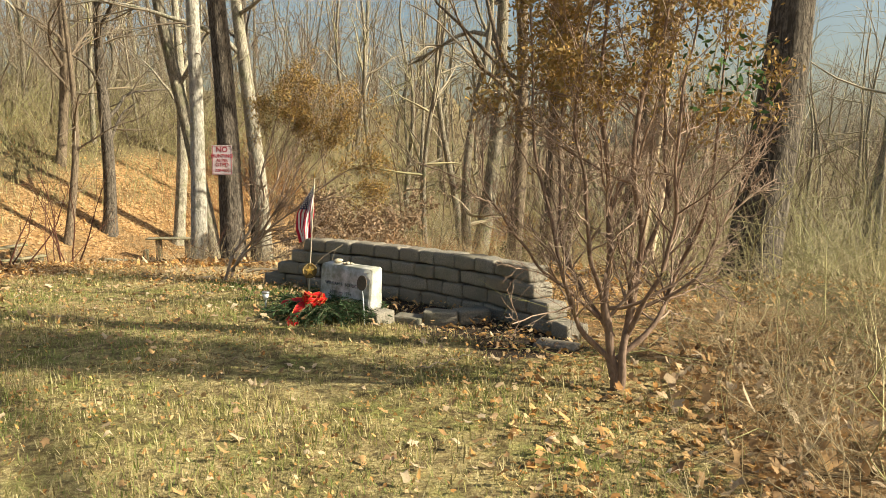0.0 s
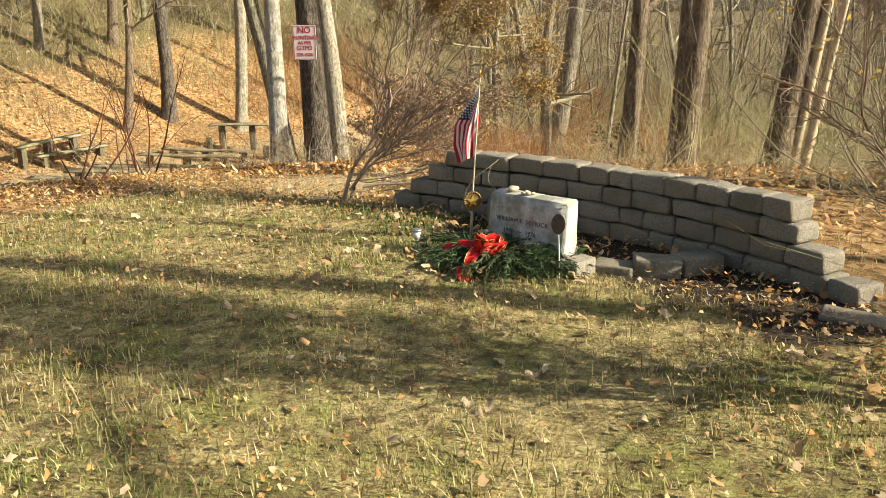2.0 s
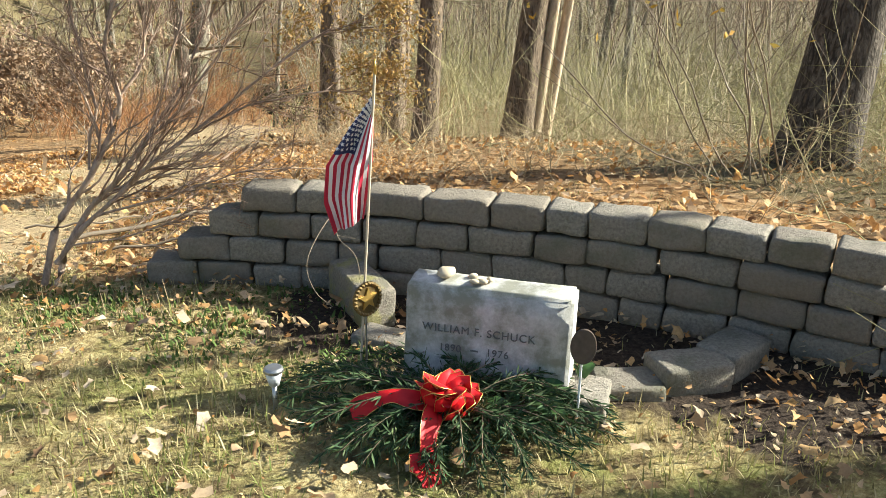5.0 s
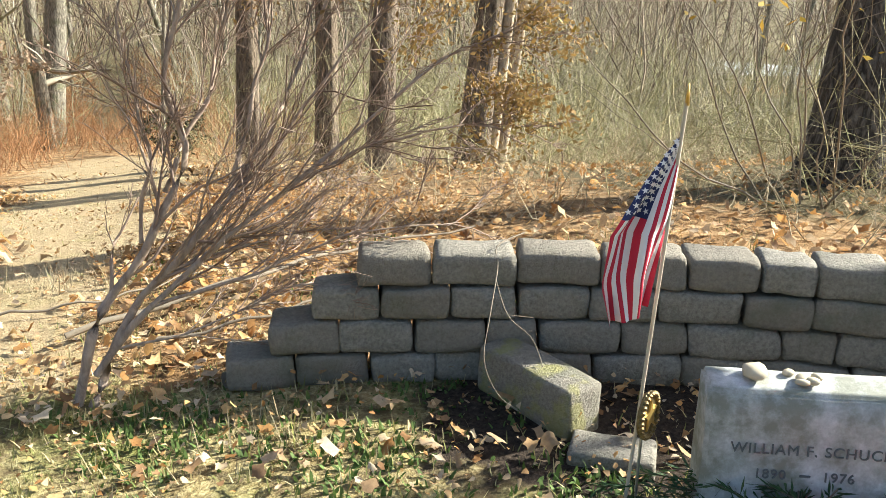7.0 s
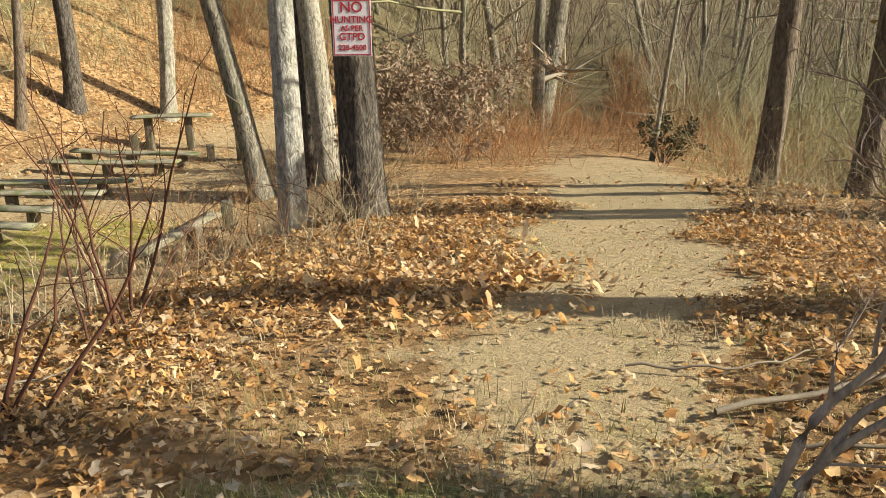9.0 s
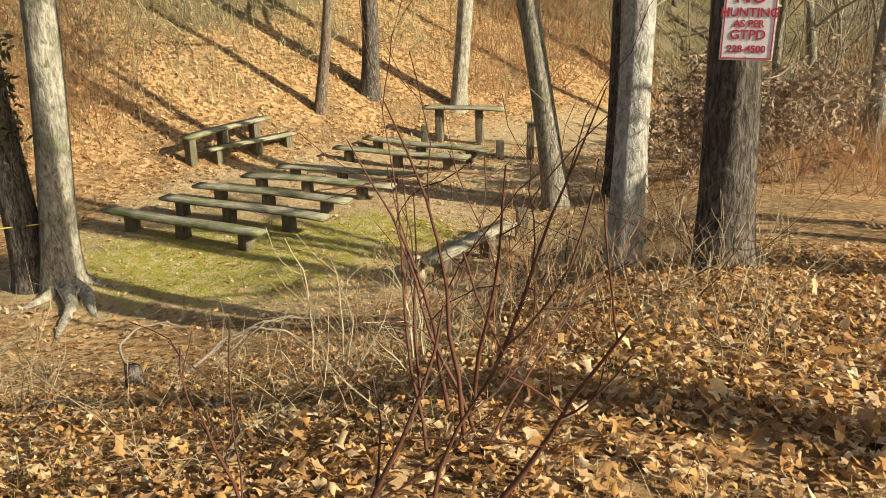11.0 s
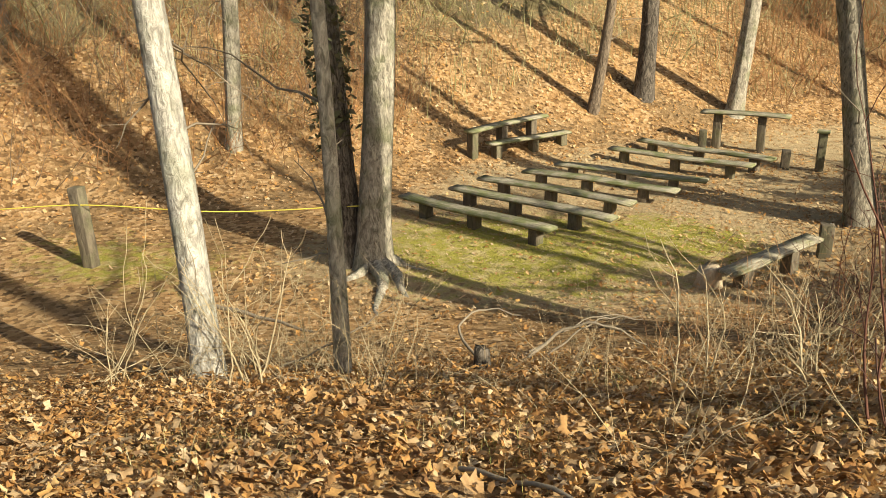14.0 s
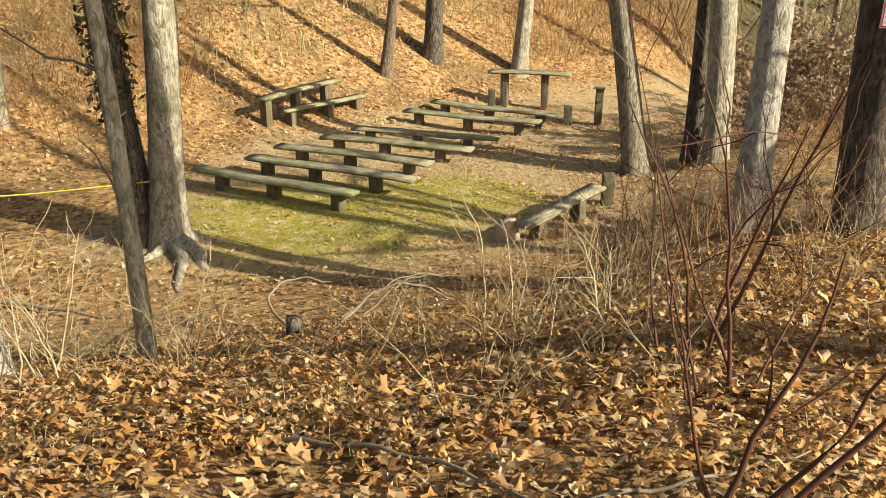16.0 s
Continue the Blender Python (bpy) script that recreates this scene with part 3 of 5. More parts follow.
def far_woods():
    rng = np.random.default_rng(5)
    n = 2600
    x = rng.uniform(-48, 48, n)
    y = rng.uniform(5, 78, n)
    keep = ~open_ground(x, y) & (np.hypot(x + 3, y - 7) > 15) & ~((x < -6) & (y < 30) & (-.8 * x + .6 * y < 26)) & ((x < 2) | (y > 24 - .2 * x) | (rng.uniform(0, 1, n) < .10)) & ~((x > 2) & (x < 26) & (np.abs(y - 8 + .2 * (x + 4)) < 5.5))
    x, y = x[keep][:300], y[keep][:300]
    n = len(x)
    z = ground_z(x, y)
    hgt = rng.uniform(7, 14, n)
    r = .045 + .15 * rng.uniform(0, 1, n)**1.6
    k = 13
    t = np.linspace(0, 1, k)
    lean = rng.normal(0, .085, (n, 2))
    pts = np.zeros((n, k, 3))
    pts[:, :, 0] = x[:, None] + lean[:, :1] * hgt[:, None] * t + rng.uniform(.05, .4, (n, 1)) * np.sin(rng.uniform(3, 9, (n, 1)) * t + rng.uniform(0, 6, (n, 1)))
    pts[:, :, 1] = y[:, None] + lean[:, 1:] * hgt[:, None] * t
    pts[:, :, 2] = z[:, None] - .1 + hgt[:, None] * t
    rad = r[:, None] * (1 - .75 * t)
    p1, r1 = sub_branches(rng, pts, rad, 10, .32, .8, 6, .12)
    p2, r2 = sub_branches(rng, p1, r1, 5, .55, .6, 3)
    a, fa = tube_arrays(pts, rad, 7)
    b, fb = tube_arrays(p1, np.maximum(r1, .010), 4)
    c, fc = tube_arrays(p2, np.maximum(r2, .007), 3)
    me = mesh_from("far_trunks", a, fa)
    smooth(me)
    ob = tagged(part("far_trunks", me, M_BARK_GREY, None), "bare winter woods receding into the distance", "woods", kind="stuff")
    me = mesh_from("far_branches", np.vstack([b, c]), np.vstack([fb, fc + len(b)]))
    tagged(part("far_branches", me, M_TWIG_HAZE, None), "tangle of bare grey branches in the woods", "branches", kind="stuff")


far_woods()

# ---- thickets and shrubs ----


def thicket(name, label, x, y, hmin, hmax, r, mat, seed, stems=4, twigs=3, lean=.35, spread=.12, wander=.2, k=5, category="brush"):
    """Dry stems with side twigs, all of one growth."""
    rng = np.random.default_rng(seed)
    n = len(x)
    i = np.repeat(np.arange(n), stems)
    sx = x[i] + rng.normal(0, spread, len(i))
    sy = y[i] + rng.normal(0, spread, len(i))
    st = np.stack([sx, sy, ground_z(sx, sy) - .02], 1)
    d = np.stack([rng.normal(0, lean, len(i)), rng.normal(0, lean, len(i)), np.ones(len(i))], 1)
    ln = rng.uniform(hmin, hmax, len(i))
    p, rr = branch_set(rng, st, d, ln, r * rng.uniform(.6, 1.3, len(i)), k, wander=wander)
    v, f = tube_arrays(p, np.maximum(rr, r * .3), 3)
    if twigs:
        p2, r2 = sub_branches(rng, p, rr, twigs, .45, .7, 3)
        v2, f2 = tube_arrays(p2, np.maximum(r2, r * .25), 3)
        v, f = np.vstack([v, v2]), np.vstack([f, f2 + len(v)])
    return tagged(part(name, mesh_from(name, v, f), mat, None), label, category, kind="stuff")


def scatter(rng, n, x0, x1, y0, y1, keep):
    x, y = rng.uniform(x0, x1, n), rng.uniform(y0, y1, n)
    k = keep(x, y)
    return x[k], y[k]


rg = np.random.default_rng(11)
behind = lambda x, y: (wall_dist(x, y) < -.35) & ~open_ground(x, y) & (np.abs(x - np.interp(y, PATH_Y, PATH_X)) > 1.3)
x, y = scatter(rg, 440, -.8, 9, 7.2, 16, lambda x, y: behind(x, y) & (y > 8.6 - .45 * x))
thicket("brush_behind_wall", "dry straw-coloured stems and weeds behind the wall", x, y, .25, .85, .0035, M_TWIG_STRAW, 21, 6, 4, 1.1, .2, .5, 5)
x, y = scatter(rg, 560, 1.2, 20, 8, 30, lambda x, y: behind(x, y) & (x + y > 12))
thicket("olive_thicket", "tangled olive-brown thicket behind the wall", x, y, .7, 2.4, .0052, M_TWIG_OLIVE, 22, 5, 5, 1.0, .4, .45, 4)
x, y = scatter(np.random.default_rng(71), 450, 4, 26, 13, 36, lambda x, y: behind(x, y) & (x > 2 + .3 * np.maximum(y - 13, 0)))
thicket("olive_thicket", "hazy olive thicket filling the low ground", x, y, .9, 2.6, .0085, M_TWIG_OLIVE, 72, 4, 4, .9, .4, .42, 4)
x, y = scatter(rg, 560, 1.0, 5.5, .8, 6.5, lambda x, y: x > 1.35 + .12 * (y - 3))
thicket("dry_weeds", "tangled dry weeds and vines beside the lawn", x, y, .2, .75, .0034, M_TWIG_STRAW, 23, 6, 4, 1.3, .22, .5, 5)
x, y = scatter(rg, 330, 2.0, 12, 0, 9, lambda x, y: (wall_dist(x, y) < -.5) | (y < 5))
thicket("olive_thicket", "olive-brown thicket at the lawn's edge", x, y, .4, 1.8, .0048, M_TWIG_OLIVE, 24, 5, 5, 1.1, .35, .45, 4)
x, y = scatter(rg, 60, -5.6, -2.9, 12.6, 17.2, lambda x, y: (x < -2.7 - .0 * y) & (x + .25 * y < .9))
thicket("dry_weeds", "dry weeds and brambles round the tree feet", x, y, .25, .8, .005, M_TWIG_STRAW, 25, 4, 3, .5, .12, .3)
x, y = scatter(rg, 18, -5.4, -3.0, 12.4, 16.8, lambda x, y: x + .25 * y < .9)
thicket("red_brambles", "arching reddish brambles round the tree feet", x, y, .6, 1.5, .006, M_TWIG_RED, 26, 3, 3, .6, .1, .3)
x, y = scatter(rg, 450, -9.5, -1.4, 24.5, 36, lambda x, y: ~open_ground(x, y) & (-.8 * x + .6 * y > 21.5) & (np.abs(x - np.interp(y, PATH_Y, PATH_X)) > 1.6) & ((y > 27.5) | (x > -5)))
thicket("rust_brambles", "rust-brown brambles beyond the benches", x, y, .5, 1.7, .010, M_TWIG_RUST, 27, 4, 3, .5, .3)
x, y = scatter(rg, 420, -2.5, 8, 19, 35, lambda x, y: (np.abs(x - np.interp(y, PATH_Y, PATH_X)) > 1.1) | (y > 23))
thicket("rust_brambles", "rust-brown dry weeds along the far path", x, y, .4, 1.2, .008, M_TWIG_RUST, 28, 5, 3, .4, .3)
x, y = scatter(rg, 950, -32, -6, 14, 42, lambda x, y: (-.8 * x + .6 * y > 25.6 + .8 * np.sin(x * 1.3)))
thicket("hillside_brush", "grey-brown brush on the hillside", x, y, .5, 2.0, .012, M_TWIG_OLIVE, 29, 3, 3, .7, .3, .3, 4)
x, y = scatter(rg, 230, -21, -13.8, 12, 23, lambda x, y: (-.8 * x + .6 * y > 22.8))
thicket("rust_brambles", "rust-brown shrubs along the foot of the hill", x, y, .6, 2.0, .008, M_TWIG_RUST, 30, 5, 4, .5, .3)
x, y = scatter(rg, 120, -9.6, -5.6, 10.6, 13.6, lambda x, y: (-.55 * x + .83 * y > 12.4) & (-.55 * x + .83 * y < 15.4))
thicket("dry_sprigs", "dry leafless sprigs in the leaf litter", x, y, .15, .55, .003, M_TWIG_STRAW, 31, 2, 3, .6, .08, .3)
x, y = scatter(rg, 40, -9.6, -7.6, 10.4, 12.6, lambda x, y: x + y < 4)
thicket("dry_sprigs", "pale leafless saplings at the foot of the slope", x, y, .4, 1.1, .004, M_TWIG_STRAW, 32, 2, 5, .5, .1, .25)
x, y = scatter(rg, 42, -6.4, -3.9, 11.2, 14.6, lambda x, y: x < -4.2)
thicket("red_brambles", "reddish bramble canes on the slope", x, y, .4, 1.2, .0035, M_TWIG_RUST, 33, 2, 4, .5, .1, .25)
x, y = scatter(rg, 90, -5.8, -3.3, 9.6, 12.6, lambda x, y: -.55 * x + .83 * y > 11.2)
thicket("dry_sprigs", "dry stalks along the top of the slope", x, y, .2, .8, .003, M_TWIG_STRAW, 34, 2, 3, .5, .08, .25)


def red_shrub(x, y, n, hgt, seed, lean=(0, 0)):
    rng = np.random.default_rng(seed)
    ob = thing("red_cane_shrub", "leafless shrub of dark red canes in fallen leaves", "shrub", (x, y, gz(x, y)), "red shrubs")
    st = np.stack([rng.normal(0, .09, n), rng.normal(0, .09, n), np.full(n, -.03)], 1)
    d = np.stack([rng.normal(lean[0], .38, n), rng.normal(lean[1], .38, n), np.ones(n)], 1)
    p, r = branch_set(rng, st, d, rng.uniform(.6, 1, n) * hgt, rng.uniform(.006, .012, n), 9, wander=.10)
    for i in range(n):
        part("cane", tubes("cane", p[i:i + 1], r[i:i + 1], 6, M_TWIG_RED), None, ob)
    p2, r2 = sub_branches(rng, p, r, 3, .42, .5, 6, .35)
    p3, r3 = sub_branches(rng, p2, r2, 2, .5, .6, 4)
    a, fa = tube_arrays(p2, np.maximum(r2, .0022), 4)
    b, fb = tube_arrays(p3, np.maximum(r3, .0014), 3)
    tagged(part("side_growth", mesh_from("side_growth", np.vstack([a, b]), np.vstack([fa, fb + len(a)])), M_TWIG_RED, ob), kind="stuff")


red_shrub(-4.70, 10.25, 4, 1.5, 41, (.18, .1))
red_shrub(-4.86, 10.75, 4, 1.6, 42, (-.1, 0))
red_shrub(-4.74, 9.15, 4, 1.1, 43, (.05, .35))


def tufts(rng, pts, size, seed):
    """Small crossed sprays at points along twigs."""
    n = len(pts)
    d = rng.normal(0, 1, (n, 3))
    d /= np.linalg.norm(d, axis=1, keepdims=True)
    e = np.cross(d, rng.normal(0, 1, (n, 3)))
    e /= np.linalg.norm(e, axis=1, keepdims=True)
    s = size * rng.uniform(.5, 1.3, n)[:, None]
    v = np.stack([pts - e * s * .16, pts + d * s * .5 - e * s * .22, pts + d * s, pts + d * s * .5 + e * s * .22], 1)
    return v.reshape(-1, 3), np.arange(n * 4).reshape(-1, 4)


def big_shrub(name, label, x, y, n, length, dirs, seed, leaf_from, leaf_mat, stem_mat, r=.02, tuft=2600, per=9, wander=.11, sub=6, tuft_size=.036):
    rng = np.random.default_rng(seed)
    ob = thing(name, label, "shrub", (x, y, gz(x, y)))
    st = np.stack([rng.normal(0, .06, n), rng.normal(0, .06, n), np.full(n, -.04)], 1)
    d = np.array([dirs[0], dirs[1], 1.0]) + np.stack([rng.normal(0, dirs[2], n), rng.normal(0, dirs[2], n), np.zeros(n)], 1)
    p, rr = branch_set(rng, st, d, length * rng.uniform(.7, 1.05, n), r * rng.uniform(.6, 1.2, n), 11, wander=wander)
    for i in range(n):
        part("stem", tubes("stem", p[i:i + 1], rr[i:i + 1], 7, stem_mat), None, ob)
    p2, r2 = sub_branches(rng, p, rr, per, .42, .38, 7, .18)
    p3, r3 = sub_branches(rng, p2, r2, sub, .5, .5, 5)
    p4, r4 = sub_branches(rng, p3, r3, 2, .6, .5, 4)
    vs, fs, off = [], [], 0
    for q, w, m, lo in ((p2, r2, 4, .003), (p3, r3, 3, .002), (p4, r4, 3, .0014)):
        a, fa = tube_arrays(q, np.maximum(w, lo), m)
        vs.append(a)
        fs.append(fa + off)
        off += len(a)
    tagged(part("twig_growth", mesh_from("twig_growth", np.vstack(vs), np.vstack(fs)), stem_mat, ob), kind="stuff")
    ends = np.concatenate([p3.reshape(-1, 3), p4[:, 1:].reshape(-1, 3)])
    ends = ends[ends[:, 2] > leaf_from + .12 * np.sin(ends[:, 0] * 9)]
    if len(ends):
        ends = ends[rng.integers(0, len(ends), tuft)] + rng.normal(0, .02, (tuft, 3))
        v, f = tufts(rng, ends, tuft_size, seed)
        tagged(part("foliage", mesh_from("foliage", v, f), leaf_mat, ob, "browned dead foliage"), kind="stuff")
    return ob


def gnarled_shrub(name, label, x, y, limbs, seed, stem_mat, twig_mat, leaf_mat, leafy_at, counts, spread, clumps, per_clump, clump_r, tuft_size):
    """A shrub of twisted limbs, three orders of twigs and clumps of dead foliage."""
    rng = np.random.default_rng(seed)
    ob = thing(name, label, "shrub", (x, y, gz(x, y)))
    k = 26
    lines, rads = [], []
    for pts, r0 in limbs:
        p = line(pts, k)
        u = np.linspace(0, 1, k)
        p[:, :2] += (.017 * np.sin(u[:, None] * rng.uniform(8, 15, 2) + rng.uniform(0, 6, 2)) + .008 * np.sin(u[:, None] * rng.uniform(20, 34, 2))) * np.minimum(u * 4, 1)[:, None]
        r = .78 * r0 * (1 - .78 * u) * (1 + .12 * np.sin(u * 31 + r0 * 900))
        part("limb", tubes("limb", p[None], r[None], 9, stem_mat), None, ob)
        lines.append(p)
        rads.append(r)
    p1, r1 = np.stack(lines), np.stack(rads)
    vs, fs, off, tips = [], [], 0, []
    p, r = p1, r1
    for lev, (per, ratio, kk, m, lo) in enumerate(counts):
        p, r = sub_branches(rng, p, r, per, ratio, spread[lev], kk, .22 if lev == 0 else .15)
        a, fa = tube_arrays(p, np.maximum(r, lo), m)
        vs.append(a)
        fs.append(fa + off)
        off += len(a)
        if lev:
            tips.append(p[:, 1:].reshape(-1, 3))
    tagged(part("twig_growth", mesh_from("twig_growth", np.vstack(vs), np.vstack(fs)), twig_mat, ob), kind="stuff")
    e = np.concatenate(tips)
    e = e[leafy_at(e, rng)]
    c = e[rng.integers(0, len(e), clumps)]
    pts = np.repeat(c, per_clump, 0) + rng.normal(0, clump_r, (clumps * per_clump, 3)) * np.array([1, 1, .8])
    v, f = tufts(rng, pts, tuft_size, seed)
    tagged(part("foliage", mesh_from("foliage", v, f), leaf_mat, ob, "browned dead foliage"), kind="stuff")
    return ob


cedar = gnarled_shrub("dead_cedar", "half-dead evergreen shrub with browned foliage at the lawn's edge", .99, 4.58, [
    ([(0, 0, -.05), (-.03, 0, .25), (-.09, 0, .6), (-.05, .03, 1.1), (-.15, 0, 1.8), (-.1, 0, 2.7)], .040),
    ([(.02, 0, -.05), (.05, 0, .3), (.11, .05, .8), (.06, 0, 1.4), (.2, .1, 2.0), (.25, 0, 2.8)], .034),
    ([(0, 0, .12), (-.2, 0, .36), (-.36, -.1, .75), (-.48, 0, 1.3), (-.5, .1, 2.1)], .024),
    ([(0, 0, .17), (.2, .05, .36), (.40, .1, .75), (.50, 0, 1.4), (.55, 0, 2.3)], .024),
    ([(-.03, 0, .3), (-.26, .2, .7), (-.30, .35, 1.4), (-.35, .4, 2.3)], .022),
    ([(.05, 0, .3), (.2, -.2, .8), (.22, -.3, 1.5), (.3, -.25, 2.4)], .020),
    ([(-.08, 0, .45), (-.2, -.1, .9), (-.28, -.15, 1.5), (-.2, -.2, 2.4)], .020),
    ([(-.1, 0, .4), (-.42, -.05, .68), (-.72, -.1, 1.05), (-.8, -.1, 1.5)], .014),
    ([(.1, 0, .45), (.42, 0, .65), (.66, .05, 1.1), (.75, .1, 1.6)], .014),
    ([(.08, .03, .6), (.28, .2, 1.1), (.3, .3, 1.7), (.4, .3, 2.5)], .018)],
    51, M_CEDARDARK, M_TWIG_ROSY, M_FOLIAGE, lambda e, rng: e[:, 2] + rng.normal(0, .22, len(e)) > 1.72,
    ((20, .26, 7, 5, .003), (8, .42, 5, 3, .002), (4, .5, 4, 3, .0014)), (.5, .5, .5), 300, 60, .055, .036)


def cedar_vine():
    """Green creeper leaves that hang in the shrub's crown."""
    rng = np.random.default_rng(59)
    pts = np.array([.45, -.25, 1.72]) + rng.normal(0, 1, (150, 3)) * np.array([.18, .12, .10])
    v, f = tufts(rng, pts, .052, 1)
    tagged(part("creeper_foliage", mesh_from("creeper_foliage", v, f), M_BROADLEAF, cedar, "dark green creeper leaves"), kind="stuff")


cedar_vine()
gnarled_shrub("leaning_shrub", "leaning half-dead evergreen shrub at the wall's end", -2.19, 8.29, [
    ([(0, 0, -.05), (.11, .0, .25), (.27, .0, .52), (.42, -.02, .8), (.42, .0, 1.1), (.52, .0, 1.5), (.62, -.02, 1.85)], .024),
    ([(.04, -.02, -.05), (.17, -.03, .22), (.36, -.06, .45), (.60, -.12, .8), (.84, -.18, 1.2), (1.0, -.22, 1.65)], .022),
    ([(.08, -.02, .10), (.24, -.06, .30), (.52, -.14, .55), (.88, -.24, .82), (1.2, -.32, 1.08), (1.48, -.38, 1.2)], .018),
    ([(.36, .0, .68), (.52, .02, .98), (.66, .02, 1.4), (.78, .0, 1.85)], .012),
    ([(.27, .0, .52), (.31, .03, .85), (.30, .05, 1.3), (.40, .05, 1.7)], .010),
    ([(.40, -.07, .50), (.64, -.15, .78), (.95, -.22, 1.15), (1.18, -.28, 1.5)], .012),
    ([(.55, -.12, .74), (.72, -.05, 1.15), (.80, .05, 1.55), (.88, .05, 1.8)], .010),
    ([(.28, -.06, .32), (.6, -.18, .42), (1.0, -.25, .52), (1.35, -.3, .50)], .009),
    ([(.14, -.03, .18), (.45, -.1, .23), (.8, -.1, .31), (1.1, -.12, .28)], .006),
    ([(.75, -.2, .72), (1.0, -.3, .83), (1.3, -.35, .88), (1.55, -.42, .83)], .009)],
    52, M_CEDARBARK, M_TWIG_ROSY, M_FOLIAGE, lambda e, rng: (e[:, 2] + rng.normal(0, .12, len(e)) > 1.62 - .38 * np.maximum(e[:, 0] - .55, 0) - .35 * (e[:, 0] > 1.15)) & (e[:, 0] > .15),
    ((17, .30, 7, 5, .0022), (7, .42, 5, 3, .0015), (4, .5, 4, 3, .001)), (.27, .36, .45), 260, 60, .042, .026)

x, y = scatter(rg, 420, -36, -4, 24, 52, lambda x, y: (-.8 * x + .6 * y > 29) & ~open_ground(x, y))
thicket("hillside_saplings", "tall grey saplings crowding the hilltop", x, y, 1.8, 4.5, .014, M_TWIG_GREY, 35, 3, 6, .35, .4, .16)
for i, (sx, sy) in enumerate(((-1.9, 21.6), (-2.7, 23.6), (-1.6, 24.6), (-3.4, 21.9), (-2.2, 26.5))):
    big_shrub("brown_shrub", "shrub full of dry grey-brown leaves near the path", sx, sy, 8, 2.1, (0, 0, .5), 150 + i, .25, M_SHRUBLEAF, M_TWIG_GREY, .012, tuft=2600, per=6, wander=.2, sub=4, tuft_size=.11)
big_shrub("ivy_shrub", "dark ivy-covered clump beside the path", 1.95, 21.4, 8, .85, (0, 0, .5), 160, .05, M_DARKIVY, M_TWIG_DARK, .012, tuft=1800, per=6, wander=.2, sub=4, tuft_size=.09)


def pale_shoots(x, y, n, hgt, seed):
    rng = np.random.default_rng(seed)
    ob = thing("pale_sapling", "pale leafless sapling with arching shoots", "sapling", (x, y, gz(x, y)), "pale saplings")
    st = np.stack([rng.normal(0, .10, n), rng.normal(0, .10, n), np.full(n, -.03)], 1)
    d = np.stack([rng.normal(0, .45, n), rng.normal(0, .45, n), np.ones(n)], 1)
    p, r = branch_set(rng, st, d, rng.uniform(.6, 1, n) * hgt, rng.uniform(.005, .009, n), 9, wander=.14)
    for i in range(n):
        part("shoot", tubes("shoot", p[i:i + 1], r[i:i + 1], 6, M_TWIG_STRAW), None, ob)
    p2, r2 = sub_branches(rng, p, r, 5, .5, .55, 6, .25)
    tagged(part("twig_growth", tubes("twig_growth", p2, np.maximum(r2, .002), 4, M_TWIG_STRAW), None, ob), kind="stuff")


pale_shoots(-8.95, 11.35, 5, 1.25, 171)
pale_shoots(-8.6, 10.85, 4, 1.0, 172)
pale_shoots(-5.9, 12.0, 5, 1.0, 173)
pale_shoots(-5.3, 11.7, 4, .9, 174)
pale_shoots(-9.9, 10.7, 5, 1.2, 175)
pale_shoots(-10.6, 12.6, 4, .8, 176)

x, y = scatter(rg, 110, -20, -13.6, 13, 24, lambda x, y: (-.8 * x + .6 * y > 22.8))
thicket("hill_foot_brush", "dark olive-brown shrubs crowding the hill's foot", x, y, .7, 2.0, .007, M_TWIG_DARK, 36, 5, 4, .5, .3)

x, y = scatter(rg, 430, -28, -7, 16, 40, lambda x, y: (-.8 * x + .6 * y > 26.3 + np.sin(1.1 * x + y)))
thicket("hillside_brush", "dark bare brush on the upper hillside", x, y, .5, 1.7, .009, M_TWIG_DARK, 37, 4, 3, .6, .3, .25, 4)
x, y = scatter(np.random.default_rng(73), 150, -26, -15.5, 14, 25, lambda x, y: (-.8 * x + .6 * y > 26.2) & (-.8 * x + .6 * y < 31))
thicket("hillside_brush", "tangled brown brush low on the hillside", x, y, .7, 2.2, .009, M_TWIG_DARK, 74, 5, 5, .6, .35, .3, 4)


for ob, c in IVY:
    v, f = tufts(np.random.default_rng(64), c, .13, 1)
    tagged(part("ivy_foliage", mesh_from("ivy_foliage", v, f), M_DARKIVY, ob, "dark ivy leaves"), kind="stuff")

rh = np.random.default_rng(201)
away = lambda x, y: (np.hypot(x + 3, y - 6) > 17) & ~open_ground(x, y) & ((-.8 * x + .6 * y > 27.5) | ((x > -5.5) & (y > 27)) | (x > 3 + .2 * (y - 12)))
x, y = scatter(rh, 1250, -30, 34, 10, 48, away)
thicket("far_brush", "grey haze of bare saplings through the woods", x, y, 1.2, 4.2, .018, M_TWIG_HAZE, 202, 3, 5, .4, .5, .22, 5)
x, y = scatter(rh, 900, -30, 34, 10, 46, away)
thicket("far_brush", "olive-brown undergrowth filling the far woods", x, y, .8, 2.8, .015, M_TWIG_OLIVE, 203, 4, 5, .9, .5, .42, 4)
x, y = scatter(rh, 1500, -38, 44, 16, 62, lambda x, y: (np.hypot(x + 3, y - 6) > 26) & ~open_ground(x, y) & ((-.8 * x + .6 * y > 31) | (x > -5.5)))
thicket("far_saplings", "crowded grey-brown saplings and small trees far off", x, y, 3.5, 9.0, .035, M_TWIG_DARK, 204, 1, 8, .22, .5, .16, 6)
